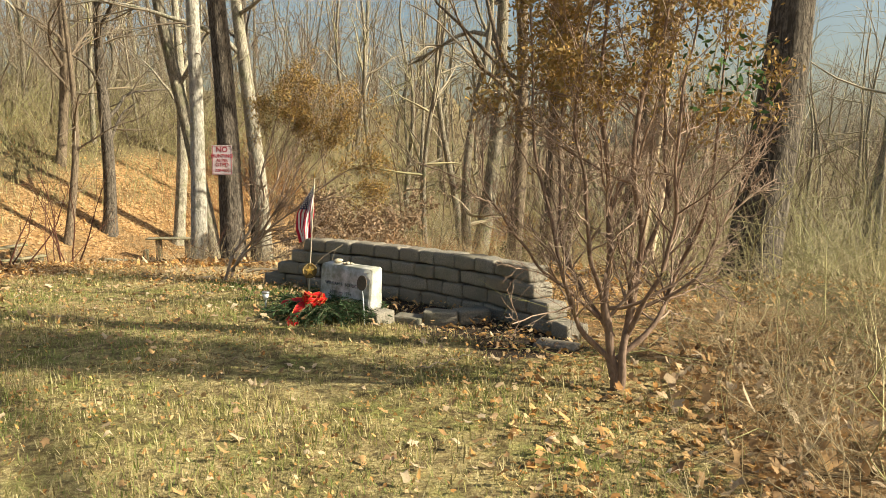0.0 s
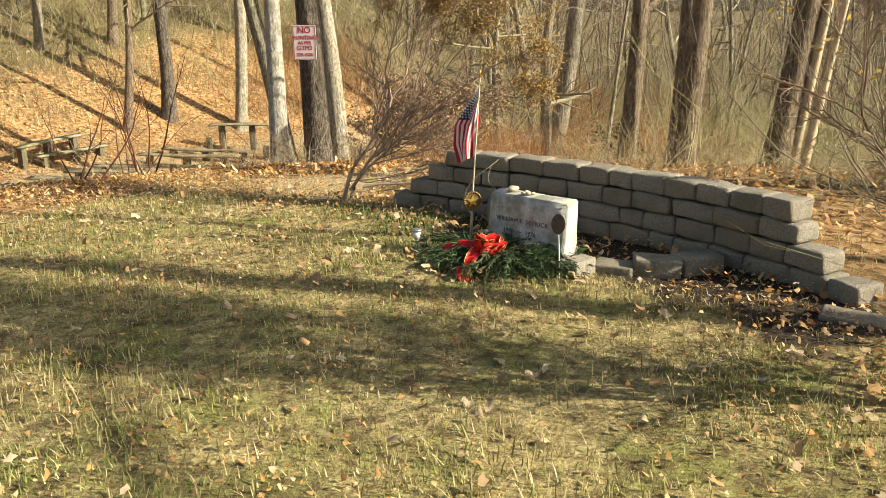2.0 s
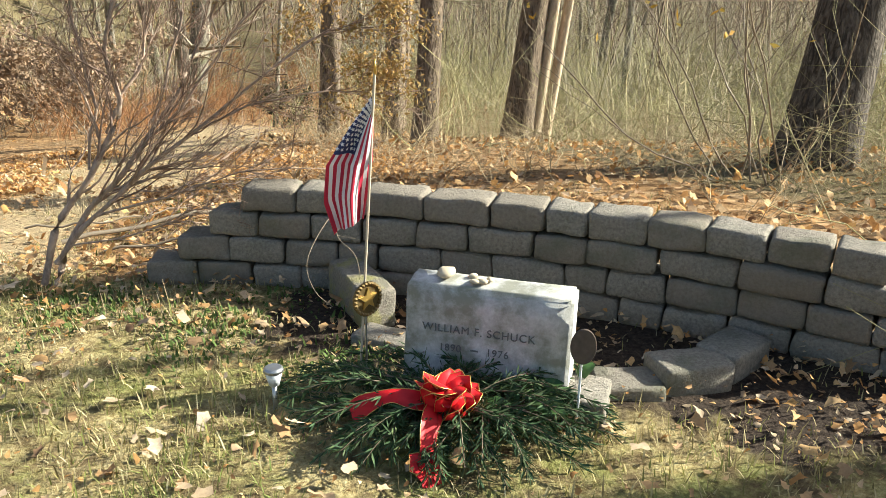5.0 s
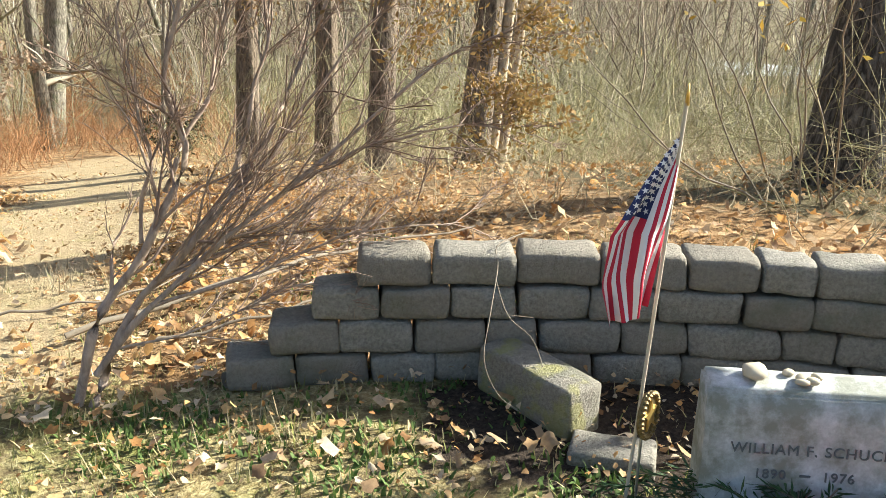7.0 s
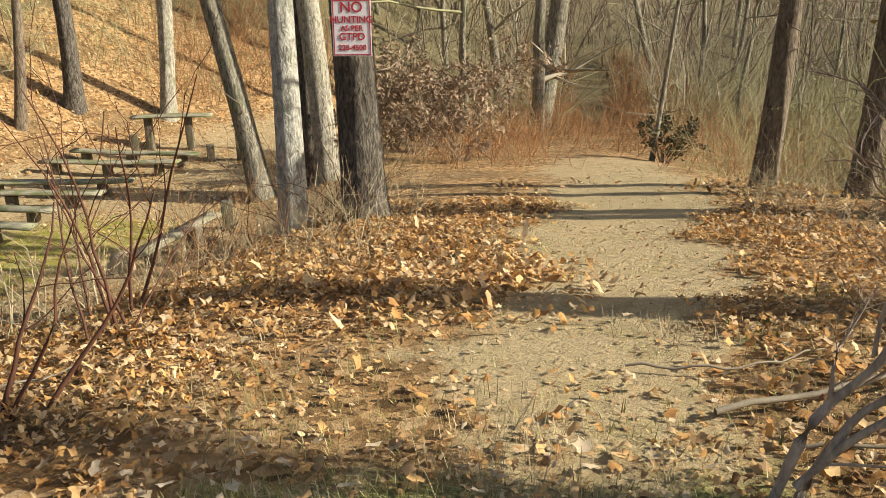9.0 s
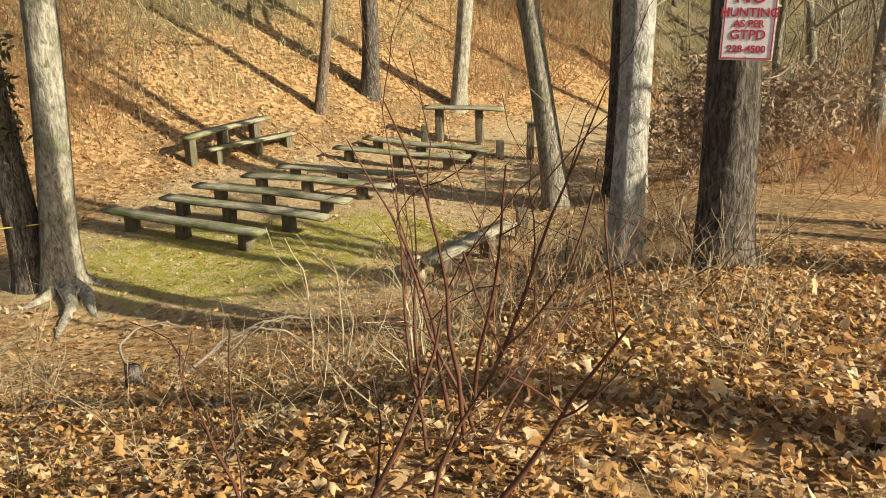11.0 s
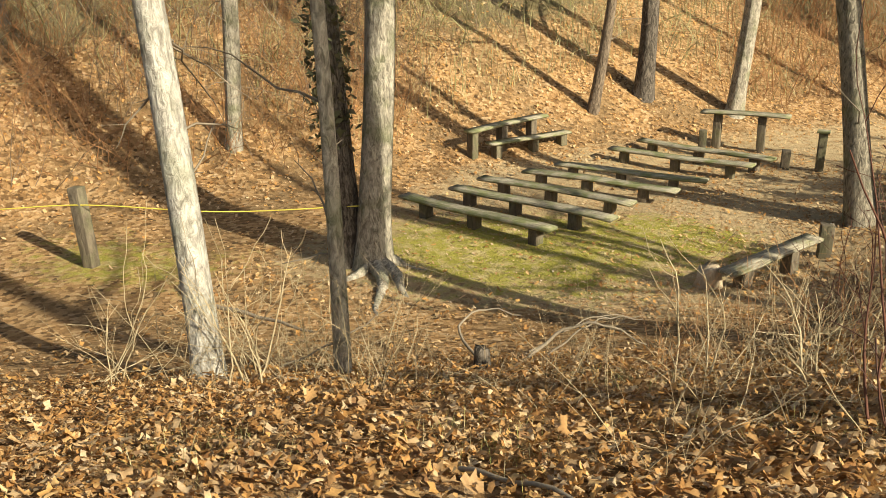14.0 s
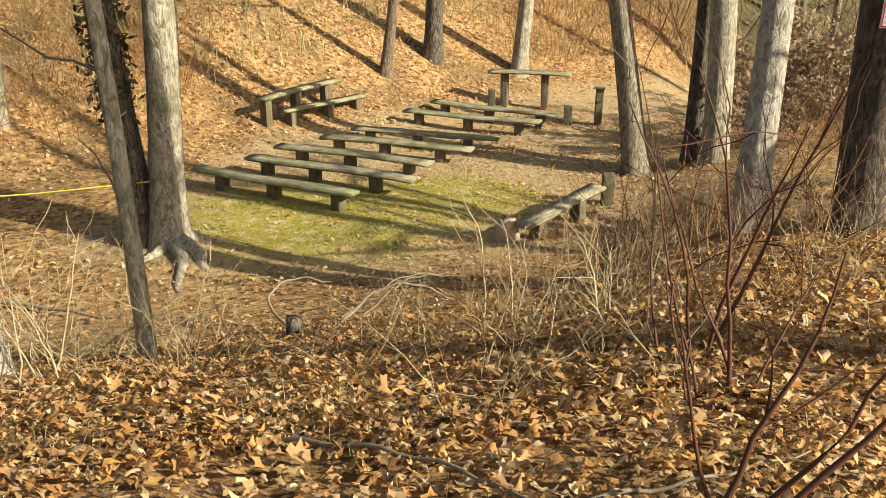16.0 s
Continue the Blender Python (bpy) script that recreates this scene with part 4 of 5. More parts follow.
x, y = scatter(rh, 420, 2, 9, 33, 46, lambda x, y: np.abs(x - np.interp(y, PATH_Y, PATH_X)) > 1.0)
thicket("rust_brambles", "rust-brown weeds beside the far bend of the path", x, y, .5, 1.6, .016, M_TWIG_RUST, 205, 4, 3, .5, .3)


def yellow_shrub():
    """The arching shrub that still holds yellow leaves, behind the wall."""
    x, y = 2.35, 8.7
    ob = thing("yellow_leaf_shrub", "arching bare shrub holding a few yellow leaves", "shrub", (x, y, gz(x, y)))
    rng = np.random.default_rng(57)
    n = 9
    st = np.stack([rng.normal(0, .15, n), rng.normal(0, .15, n), np.full(n, -.03)], 1)
    d = np.stack([rng.normal(-.35, .4, n), rng.normal(.0, .35, n), np.ones(n)], 1)
    p, r = branch_set(rng, st, d, rng.uniform(1.6, 2.7, n), np.full(n, .008), 10, wander=.2)
    for i in range(n):
        part("stem", tubes("stem", p[i:i + 1], r[i:i + 1], 6, M_TWIG_GREY), None, ob)
    p2, r2 = sub_branches(rng, p, r, 6, .4, .6, 6, .3)
    tagged(part("twig_growth", tubes("twig_growth", p2, np.maximum(r2, .002), 4, M_TWIG_GREY), None, ob), kind="stuff")
    e = p2[:, 2:].reshape(-1, 3)
    e = e[(e[:, 2] > .9)]
    e = e[rng.integers(0, len(e), 90)]
    v, f = tufts(rng, e, .07, 58)
    v = v.reshape(-1, 4, 3)
    mid = v.mean(1, keepdims=True)
    v = (mid + (v - mid) * np.array([1.1, 1.1, .9])).reshape(-1, 3)
    tagged(part("yellow_foliage", mesh_from("yellow_foliage", v, f), M_YELLOW, ob, "sparse yellow leaves"), kind="stuff")


yellow_shrub()

# ---- the block wall ----
COURSE, BLOCK_L, BLOCK_D = .12, .245, .20
WALL_TOP = .505


def build_wall():
    wall = thing("block_wall", "curved dry-laid wall of grey concrete blocks with stepped ends", "wall", (0, 0, 0), kind="structure")
    metas = []
    for s in range(10):
        bm = rough_box(BLOCK_L - .008, BLOCK_D, COURSE - .005, .024, .013, s)
        me = bpy.data.meshes.new("block")
        bm.to_mesh(me)
        bm.free()
        me.materials.append(M_BLOCK)
        metas.append(me)
    rng = random.Random(3)
    a_left = math.atan2(7.92 - WALL_C[1], -1.32 - WALL_C[0])
    a_right = math.atan2(5.90 - WALL_C[1], .84 - WALL_C[0])
    mid_r = WALL_R + BLOCK_D / 2
    total = (a_left - a_right) * mid_r
    for c in range(5):
        left = -.155 * c if c < 4 else -.5
        right = total - .36 + (.125 * c if c < 4 else .48)
        pos = left
        while pos < right - .06:
            ln = BLOCK_L * rng.choice((1, 1.05, .95, .75, 1.2, 1.3))
            ln = min(ln, max(.2, right - pos))
            ang = a_left - (pos + ln / 2) / mid_r
            rr = mid_r + rng.uniform(-.010, .010) - .004 * c
            x, y = WALL_C[0] + rr * math.cos(ang), WALL_C[1] + rr * math.sin(ang)
            ob = new("block", rng.choice(metas))
            ob.parent = wall
            flip = rng.choice((0, 180))
            ob.matrix_basis = pose(x, y, WALL_TOP - COURSE * (c + .5), rng.uniform(-.6, .6), rng.uniform(-.6, .6), math.degrees(ang) - 90 + rng.uniform(-1, 1) + flip) @ Matrix.Diagonal((ln / BLOCK_L, 1, 1, 1))
            pos += ln


build_wall()


def loose_block(x, y, rot, lift=0.0, tilt=(0, 0), size=(.30, .20, .125), seed=20, label="loose grey concrete block lying on the earth"):
    bm = rough_box(*size, .016, .008, seed)
    ob = part("loose_block", bm, M_BLOCK_MOSS if "moss" in label else M_BLOCK, None)
    ob.matrix_world = pose(x, y, gz(x, y) + size[2] / 2 - .012 + lift, tilt[0], tilt[1], rot)
    tagged(ob, label, "block", "loose blocks")


loose_block(-.912, 7.45, -88, 0, (0, 0), (.44, .15, .175), 21, "tall concrete block with moss on its upper face")
loose_block(-.925, 7.085, -50, -.055, (0, 0), (.25, .15, .11), 22, "concrete block bordering the grave bed")
loose_block(.0, 6.42, -8, 0, (0, 0), (.27, .18, .12), 23)
loose_block(.24, 6.46, 20, 0, (0, 0), (.26, .18, .12), 24)
loose_block(.80, 5.62, -28, -.05, (3, 2), (.30, .17, .09), 26, "flat grey block half sunk at the wall's end")
loose_block(-.24, 6.45, -20, -.055, (0, 0), (.24, .18, .12), 25, "flat grey paver sunk into the earth")

# ---- the grave ----
GX = Vector((.77, -.638, 0)).normalized()      # along the stone, to its right
GN = Vector((GX.y, -GX.x, 0)).normalized()     # out of its front


def frame_matrix(origin):
    m = Matrix.Identity(4)
    m.col[0][:3], m.col[1][:3], m.col[2][:3] = GX, -GN, (0, 0, 1)
    m.translation = origin
    return m


def headstone():
    ob = thing("headstone", "weathered pale marble headstone with a cut name", "headstone", (0, 0, 0))
    ob.matrix_world = frame_matrix((-.68, 6.65, .02))
    bm = bmesh.new()
    w, d, hgt = .57, .15, .43
    bmesh.ops.create_cube(bm, size=1, matrix=Matrix.Translation((0, -d / 2, hgt / 2)) @ Matrix.Diagonal((w, d, hgt, 1)))
    for v in bm.verts:
        if v.co.z > .2 and v.co.y < -.1:
            v.co.z -= .012
            v.co.y += .03
        if v.co.z < .1 and v.co.y < -.1:
            v.co.y -= .015
    bmesh.ops.bevel(bm, geom=bm.edges[:], offset=.010, segments=2, affect='EDGES')
    bmesh.ops.subdivide_edges(bm, edges=[e for e in bm.edges if e.calc_length() > .1], cuts=5, use_grid_fill=True)
    for v in bm.verts:
        v.co += noise.noise_vector(v.co * 14) * .0035
    for f in bm.faces:
        f.smooth = True
    slab = part("slab", bm, M_MARBLE, ob)
    part("base", rough_box(.30, .20, .13, .012, .006, 31), M_BLOCK, ob, "rough grey concrete foot").location = (.27, -.10, .045)
    ang = math.degrees(math.atan2(.045, hgt))

    def letters(txt, x, z, size):
        cu = bpy.data.curves.new("lettering", 'FONT')
        cu.body = txt
        cu.size = size
        cu.align_x = 'LEFT'
        cu.extrude = .0015
        cu.space_character = 1.12
        tmp = new("lettering_curve", cu)
        me = bpy.data.meshes.new_from_object(tmp.evaluated_get(bpy.context.evaluated_depsgraph_get()))
        bpy.data.objects.remove(tmp)
        me.materials.append(M_LETTER)
        o = part("lettering", me, None, slab, "dark cut lettering")
        y = -.15 - .015 + .045 * z / hgt
        o.matrix_basis = pose(x, y - .003, z, 90 - ang, 0, 0)
    letters("WILLIAM F. SCHUCK", -.222, .262, .0385)
    letters("1890", -.16, .197, .036)
    letters("1976", .005, .197, .036)
    part("cut_dash", box_bm(.026, .003, .005, 0, (-.036, -.1455, .208), 1), M_LETTER, slab, "dark cut dash")


headstone()


def stones_on_top():
    rng = random.Random(9)
    for u, v, r in ((-.165, -.05, .030), (-.05, -.06, .016), (-.075, -.03, .013), (-.03, -.075, .015), (-.055, -.085, .014), (-.01, -.05, .014)):
        bm = bmesh.new()
        bmesh.ops.create_icosphere(bm, subdivisions=2, radius=r)
        for w in bm.verts:
            w.co += noise.noise_vector(w.co * 40 + Vector((u * 90, 0, 0))) * r * .25
            w.co.z *= .62
            w.co.x *= 1.4
        for f in bm.faces:
            f.smooth = True
        ob = part("pebble", bm, M_PEBBLE, None)
        ob.matrix_world = frame_matrix((-.68, 6.65, .02)) @ pose(u, v, .428 + r * .5, 0, 0, rng.uniform(0, 180))
        tagged(ob, "small tan pebble resting on the headstone", "stone", "stones on the headstone")


stones_on_top()


def flag():
    base, top = Vector((-1.11, 6.86, .03)), Vector((-1.045, 6.845, 1.13))
    ob = thing("flag", "small stars-and-stripes grave flag hanging from a wooden staff", "flag", base)
    up = (top - base).normalized()
    left = Vector((-.906, .42, 0))
    out = up.cross(left).normalized()
    staff = top - base
    part("staff", tubes("staff", np.array([np.array(staff) * t for t in np.linspace(0, 1, 9)])[None], np.full((1, 9), .0048), 8, M_POLE), None, ob)
    part("finial", cyl_bm(.006, .0015, .05, 10, staff + up * .02), M_GOLD, ob, "gold spear tip")
    tip = staff - up * .07

    def cloth(u, v):
        lx = np.interp(u, [0, .25, .5, .75, 1], [.0, .075, .145, .15, .11])
        lb = np.interp(u, [0, .25, .5, .75, 1], [.0, .11, .235, .36, .475])
        rx = np.interp(u, [0, .45, 1], [-.004, -.006, .015])
        rb = np.interp(u, [0, .45, 1], [.05, .215, .425])
        a = lx + (rx - lx) * v
        b = lb + (rb - lb) * v
        o = .022 * np.sin(v * 9 + u * 3) * min(1, u * 2.2) + .012 * np.sin(v * 17 - u * 4) * u
        return tip + left * float(a) - up * float(b) + out * float(o)
    nu, stripes, per = 26, 13, 3
    nv = stripes * per

    def sheet(pred):
        bm = bmesh.new()
        vid = {}
        for i in range(nu):
            for j in range(nv):
                if pred(i, j):
                    q = []
                    for a, b in ((i, j), (i + 1, j), (i + 1, j + 1), (i, j + 1)):
                        if (a, b) not in vid:
                            vid[a, b] = bm.verts.new(cloth(a / nu, b / nv))
                        q.append(vid[a, b])
                    f = bm.faces.new(q)
                    f.smooth = True
        return bm
    cant = lambda i, j: i < nu * .42 and j < per * 7
    part("canton", sheet(cant), M_FLAG_B, ob, "dark blue canton")
    for s in range(stripes):
        part("stripe", sheet(lambda i, j: j // per == s and not cant(i, j)), M_FLAG_R if s % 2 == 0 else M_FLAG_W, ob, "red stripe" if s % 2 == 0 else "white stripe")
    canton = ob.children[2]
    for r in range(9):
        for c in range(6 if r % 2 == 0 else 5):
            u = .42 * ((c + (.5 if r % 2 == 0 else 1.0)) / 6)
            v = 7 / 13 * (r + .6) / 9.4
            p0, p1, p2 = cloth(u, v), cloth(u + .02, v), cloth(u, v + .02)
            nrm = (p1 - p0).cross(p2 - p0).normalized()
            ax = (p1 - p0).normalized()
            ay = nrm.cross(ax)
            for side in (1, -1):
                bm = bmesh.new()
                vs = []
                for k in range(10):
                    rad = .0085 if k % 2 == 0 else .0036
                    an = k * math.pi / 5
                    vs.append(bm.verts.new(p0 + nrm * .0022 * side + ax * rad * math.cos(an) + ay * rad * math.sin(an)))
                bm.faces.new(vs)
                part("star", bm, M_FLAG_W, canton)


flag()


def grave_marker():
    """The round bronze star marker on its rod, in front of the flag."""
    x, y = -1.09, 6.84
    ob = thing("grave_marker", "round bronze star marker on a thin rod", "marker", (x, y, .03))
    part("rod", tubes("rod", np.array([[0, 0, -.05], [0, 0, .12], [0, 0, .30]], float)[None], np.full((1, 3), .004), 7, M_STEEL), None, ob)
    face = Vector((.4, -1, .05)).to_track_quat('Z', 'Y').to_matrix().to_4x4()
    place = Matrix.Translation((0, -.012, .33)) @ face
    disc = part("disc", cyl_bm(.062, .062, .010, 28, bevel=.003), M_BRONZE, ob, "aged bronze disc")
    disc.matrix_basis = place
    ring = bmesh.new()
    for k in range(26):
        a = k * 2 * math.pi / 26
        bmesh.ops.create_icosphere(ring, subdivisions=1, radius=.009, matrix=Matrix.Translation((.056 * math.cos(a), .056 * math.sin(a), .006)))
    part("wreath_rim", ring, M_BRONZE, disc)
    bm = bmesh.new()
    vs = []
    for k in range(10):
        r = .042 if k % 2 == 0 else .018
        vs.append(bm.verts.new((r * math.sin(k * math.pi / 5), r * math.cos(k * math.pi / 5), .006)))
    f = bm.faces.new(vs)
    ex = bmesh.ops.extrude_face_region(bm, geom=[f])
    for v in ex["geom"]:
        if isinstance(v, bmesh.types.BMVert):
            v.co.z += .005
    part("raised_star", bm, M_GOLD, disc)


grave_marker()


def disc_marker():
    x, y = -.58, 6.26
    ob = thing("disc_marker", "rusted dark oval disc on a white stake", "marker", (x, y, .03))
    rod("stake", [(0, 0, -.05), (-.005, -.02, .12), (-.015, -.035, .27)], .004, .004, M_WHITEPL, ob)
    d = part("disc", cyl_bm(.048, .048, .008, 24, bevel=.002), M_RUST, ob)
    d.matrix_basis = Matrix.Translation((-.018, -.045, .335)) @ Vector((-.35, -.9, .1)).to_track_quat('Z', 'Y').to_matrix().to_4x4() @ Matrix.Diagonal((.85, 1.2, 1, 1))


disc_marker()


def solar_lamp():
    x, y = -1.44, 6.76
    ob = thing("solar_lamp", "small grey solar garden lamp staked in the grass", "lamp", (x, y, .03))
    part("stake", cyl_bm(.007, .009, .12, 10, (0, 0, .04)), M_STEEL, ob)
    part("lens", cyl_bm(.018, .030, .05, 14, (0, 0, .125)), M_WHITEPL, ob, "clear ribbed lens")
    part("cap", cyl_bm(.036, .030, .016, 18, (0, 0, .157), .003), M_STEEL, ob)


solar_lamp()


def wreath():
    rng = np.random.default_rng(14)
    ob = thing("evergreen_spray", "grave blanket of cut evergreen boughs and broad leaves", "wreath", (-.93, 6.47, .04))
    gap = lambda n: np.stack([rng.normal(0, .10, n), rng.normal(0, .06, n), rng.uniform(.03, .10, n)], 1)
    n = 140
    az = rng.uniform(0, 6.28, n)
    st = gap(n)
    ell = np.stack([np.cos(az) * .56, np.sin(az) * .41], 1)
    ln = rng.uniform(.55, 1.05, n)
    u = np.linspace(0, 1, 9)
    turn = Matrix.Rotation(-.62, 3, 'Z')
    vs, fs, off = [], [], 0
    sv, sf, so = [], [], 0
    for i in range(n):
        e = turn @ Vector((ell[i, 0] * ln[i], ell[i, 1] * ln[i], 0))
        lift = rng.uniform(.02, .11)
        p = np.stack([st[i, 0] * (1 - u) + e.x * u, st[i, 1] * (1 - u) + e.y * u, st[i, 2] + lift * np.sin(u * 2.4) - .05 * u], 1)
        p[:, 2] = np.maximum(p[:, 2], .006)
        a, fa = tube_arrays(p[None], np.linspace(.0035, .0012, 9)[None], 4)
        sv.append(a)
        sf.append(fa + so)
        so += len(a)
        m = 90
        f = rng.uniform(.12, 1, m) * 7.99
        j = f.astype(int)
        c = p[j] + (p[j + 1] - p[j]) * (f - j)[:, None]
        t = p[j + 1] - p[j]
        t /= np.linalg.norm(t, axis=1, keepdims=True)
        d = t * .9 + rng.normal(0, .55, (m, 3)) * np.array([1, 1, .5])
        d /= np.linalg.norm(d, axis=1, keepdims=True)
        w = np.cross(d, rng.normal(0, 1, (m, 3)))
        w /= np.linalg.norm(w, axis=1, keepdims=True)
        s = rng.uniform(.03, .06, m)[:, None]
        q = np.stack([c - w * .0016, c + d * s * .5 - w * .0032, c + d * s, c + d * s * .5 + w * .0032], 1).reshape(-1, 3)
        q[:, 2] = np.maximum(q[:, 2], .002)
        vs.append(q)
        fs.append(np.arange(m * 4).reshape(-1, 4) + off)
        off += len(q)
    tagged(part("twig_growth", mesh_from("twig_growth", np.vstack(sv), np.vstack(sf)), M_TWIG_DARK, ob), kind="stuff")
    tagged(part("needle_growth", mesh_from("needle_growth", np.vstack(vs), np.vstack(fs)), M_CEDAR, ob, "dark green flat evergreen needles"), kind="stuff")
    for i in range(16):
        a = rng.uniform(-1.2, .9)
        c = Vector((.17 + .12 * rng.normal(), -.05 + .07 * rng.normal(), .07 + .03 * rng.random()))
        bm = bmesh.new()
        L, W = rng.uniform(.09, .14), rng.uniform(.022, .034)
        rows = []
        for k in range(7):
            t = k / 6
            hw = W * math.sin(math.pi * min(1, t * .93 + .05))**.8
            rows.append([bm.verts.new((x * hw, L * t, .02 * math.sin(t * 3) + abs(x) * .008)) for x in (-1, 0, 1)])
        for a0, a1 in zip(rows, rows[1:]):
            for k in (0, 1):
                bm.faces.new((a0[k], a0[k + 1], a1[k + 1], a1[k])).smooth = True
        o = part("broad_leaf", bm, M_BROADLEAF, ob, "glossy broad green leaf")
        o.matrix_basis = Matrix.Translation(c) @ Euler((rng.uniform(-.3, .5), rng.uniform(-.4, .4), a - 1.2)).to_matrix().to_4x4()


wreath()


def ribbon(name, pts, width, ob, twist=0.0, normal=(0, 0, 1)):
    """A velvet band with gold wire edges along a line."""
    p = line(pts, 20)
    tan = np.gradient(p, axis=0)
    tan /= np.linalg.norm(tan, axis=1, keepdims=True)
    nv = np.array(normal, float)
    side = np.cross(tan, nv)
    side /= np.linalg.norm(side, axis=1, keepdims=True) + 1e-9
    w = width * (1 + .12 * np.sin(np.linspace(0, 9, 20)))[:, None] / 2
    wav = .006 * np.sin(np.linspace(0, 14, 20))[:, None] * nv
    rows = [p - side * w + wav, p - side * w * .3 - wav, p + side * w * .3 + wav, p + side * w - wav]
    v = np.stack(rows, 1).reshape(-1, 3)
    f = []
    for i in range(19):
        for j in range(3):
            f.append((i * 4 + j, i * 4 + j + 1, i * 4 + j + 5, i * 4 + j + 4))
    band = part(name, smooth(mesh_from(name, v, f)), M_RED, ob)
    for r in (rows[0], rows[3]):
        part("gold_edge", tubes("gold_edge", r[None], np.full((1, 20), .0013), 5, M_GOLD), None, band, "thin gold wire edge")


def bow():
    ob = thing("red_bow", "large red velvet bow with gold wire edges on the evergreens", "bow", (-.99, 6.36, .13))
    ob.scale = (1.08, 1.08, 1.08)
    rng = np.random.default_rng(33)
    for i in range(18):
        a = i * 2.4
        el = .25 + .16 * (i % 5)
        d = np.array([math.cos(a), math.sin(a), el * 1.5])
        d /= np.linalg.norm(d)
        s = np.cross(d, [0, 0, 1])
        s /= np.linalg.norm(s)
        up = np.cross(s, d)
        L = .080 + .02 * rng.random()
        q = [np.zeros(3), d * L * .5 + up * .035, d * L + up * .015, d * L * .75 - up * .02, d * L * .25 - up * .012, np.zeros(3)]
        ribbon("loop", np.array(q) + np.array([0, 0, .03]), .062, ob, normal=tuple(s * .25 + up))
    ribbon("tail", [(0, 0, .04), (-.07, .03, .05), (-.14, .07, .06), (-.21, .10, .03), (-.25, .11, .0)], .06, ob, normal=(.2, -.5, .8))
    ribbon("tail", [(0, 0, .02), (-.05, -.04, .05), (-.09, -.09, .02), (-.11, -.13, -.03), (-.15, -.13, -.04), (-.10, -.17, -.06), (-.15, -.19, -.07)], .055, ob, normal=(.1, -.6, .7))


bow()


def wall_twig():
    ob = thing("dry_vine", "pale dry vine hanging over the wall", "vine", (0, 0, 0))
    rod("strand", [(-.72, 7.78, .53), (-.88, 7.73, .52), (-.93, 7.66, .47), (-1.08, 7.50, .38), (-1.15, 7.43, .28), (-1.13, 7.38, .18), (-1.07, 7.34, .12)], .002, .0013, M_TWIG_GREY, ob)
    rod("strand", [(-.97, 7.62, .45), (-.99, 7.52, .36), (-.93, 7.46, .28), (-.93, 7.38, .16)], .0019, .0012, M_TWIG_GREY, ob)
    rod("strand", [(-.99, 7.53, .36), (-.90, 7.50, .34)], .0014, .0008, M_TWIG_GREY, ob)


wall_twig()

# ---- the sign ----


def sign():
    ob = thing("warning_sign", "faded white and red no-hunting sign nailed to a tree", "sign", (0, 0, 0))
    ob.matrix_world = pose(-3.56, 13.545, 1.12, 90, 0, -3)
    W, H = .33, .47
    plate = part("plate", box_bm(W, H, .004, .001), M_SIGN, ob)
    for x, y, sx, sy in ((0, H / 2 - .012, W - .012, .008), (0, -H / 2 + .012, W - .012, .008), (-W / 2 + .012, 0, .008, H - .032), (W / 2 - .012, 0, .008, H - .032)):
        part("border", box_bm(sx, sy, .0016, 0, (x, y, .0042)), M_SIGNRED, plate, "faded red border line")

    def text(txt, y, size):
        cu = bpy.data.curves.new("lettering", 'FONT')
        cu.body, cu.size, cu.align_x, cu.align_y, cu.extrude, cu.offset = txt, size, 'CENTER', 'CENTER', .0008, .0016
        tmp = new("lettering_curve", cu)
        me = bpy.data.meshes.new_from_object(tmp.evaluated_get(bpy.context.evaluated_depsgraph_get()))
        bpy.data.objects.remove(tmp)
        me.materials.append(M_SIGNRED)
        part("lettering", me, None, plate, "red block lettering").matrix_basis = pose(0, y, .0045)
    text("NO", .165, .12)
    text("HUNTING", .065, .078)
    text("AS PER", -.005, .062)
    text("GTPD", -.075, .085)
    text("228-4500", -.165, .062)
    for y in (.215, -.215):
        part("nail", cyl_bm(.005, .005, .006, 8, (0, y, .004)), M_STEEL, plate)


sign()

# ---- benches in the hollow ----


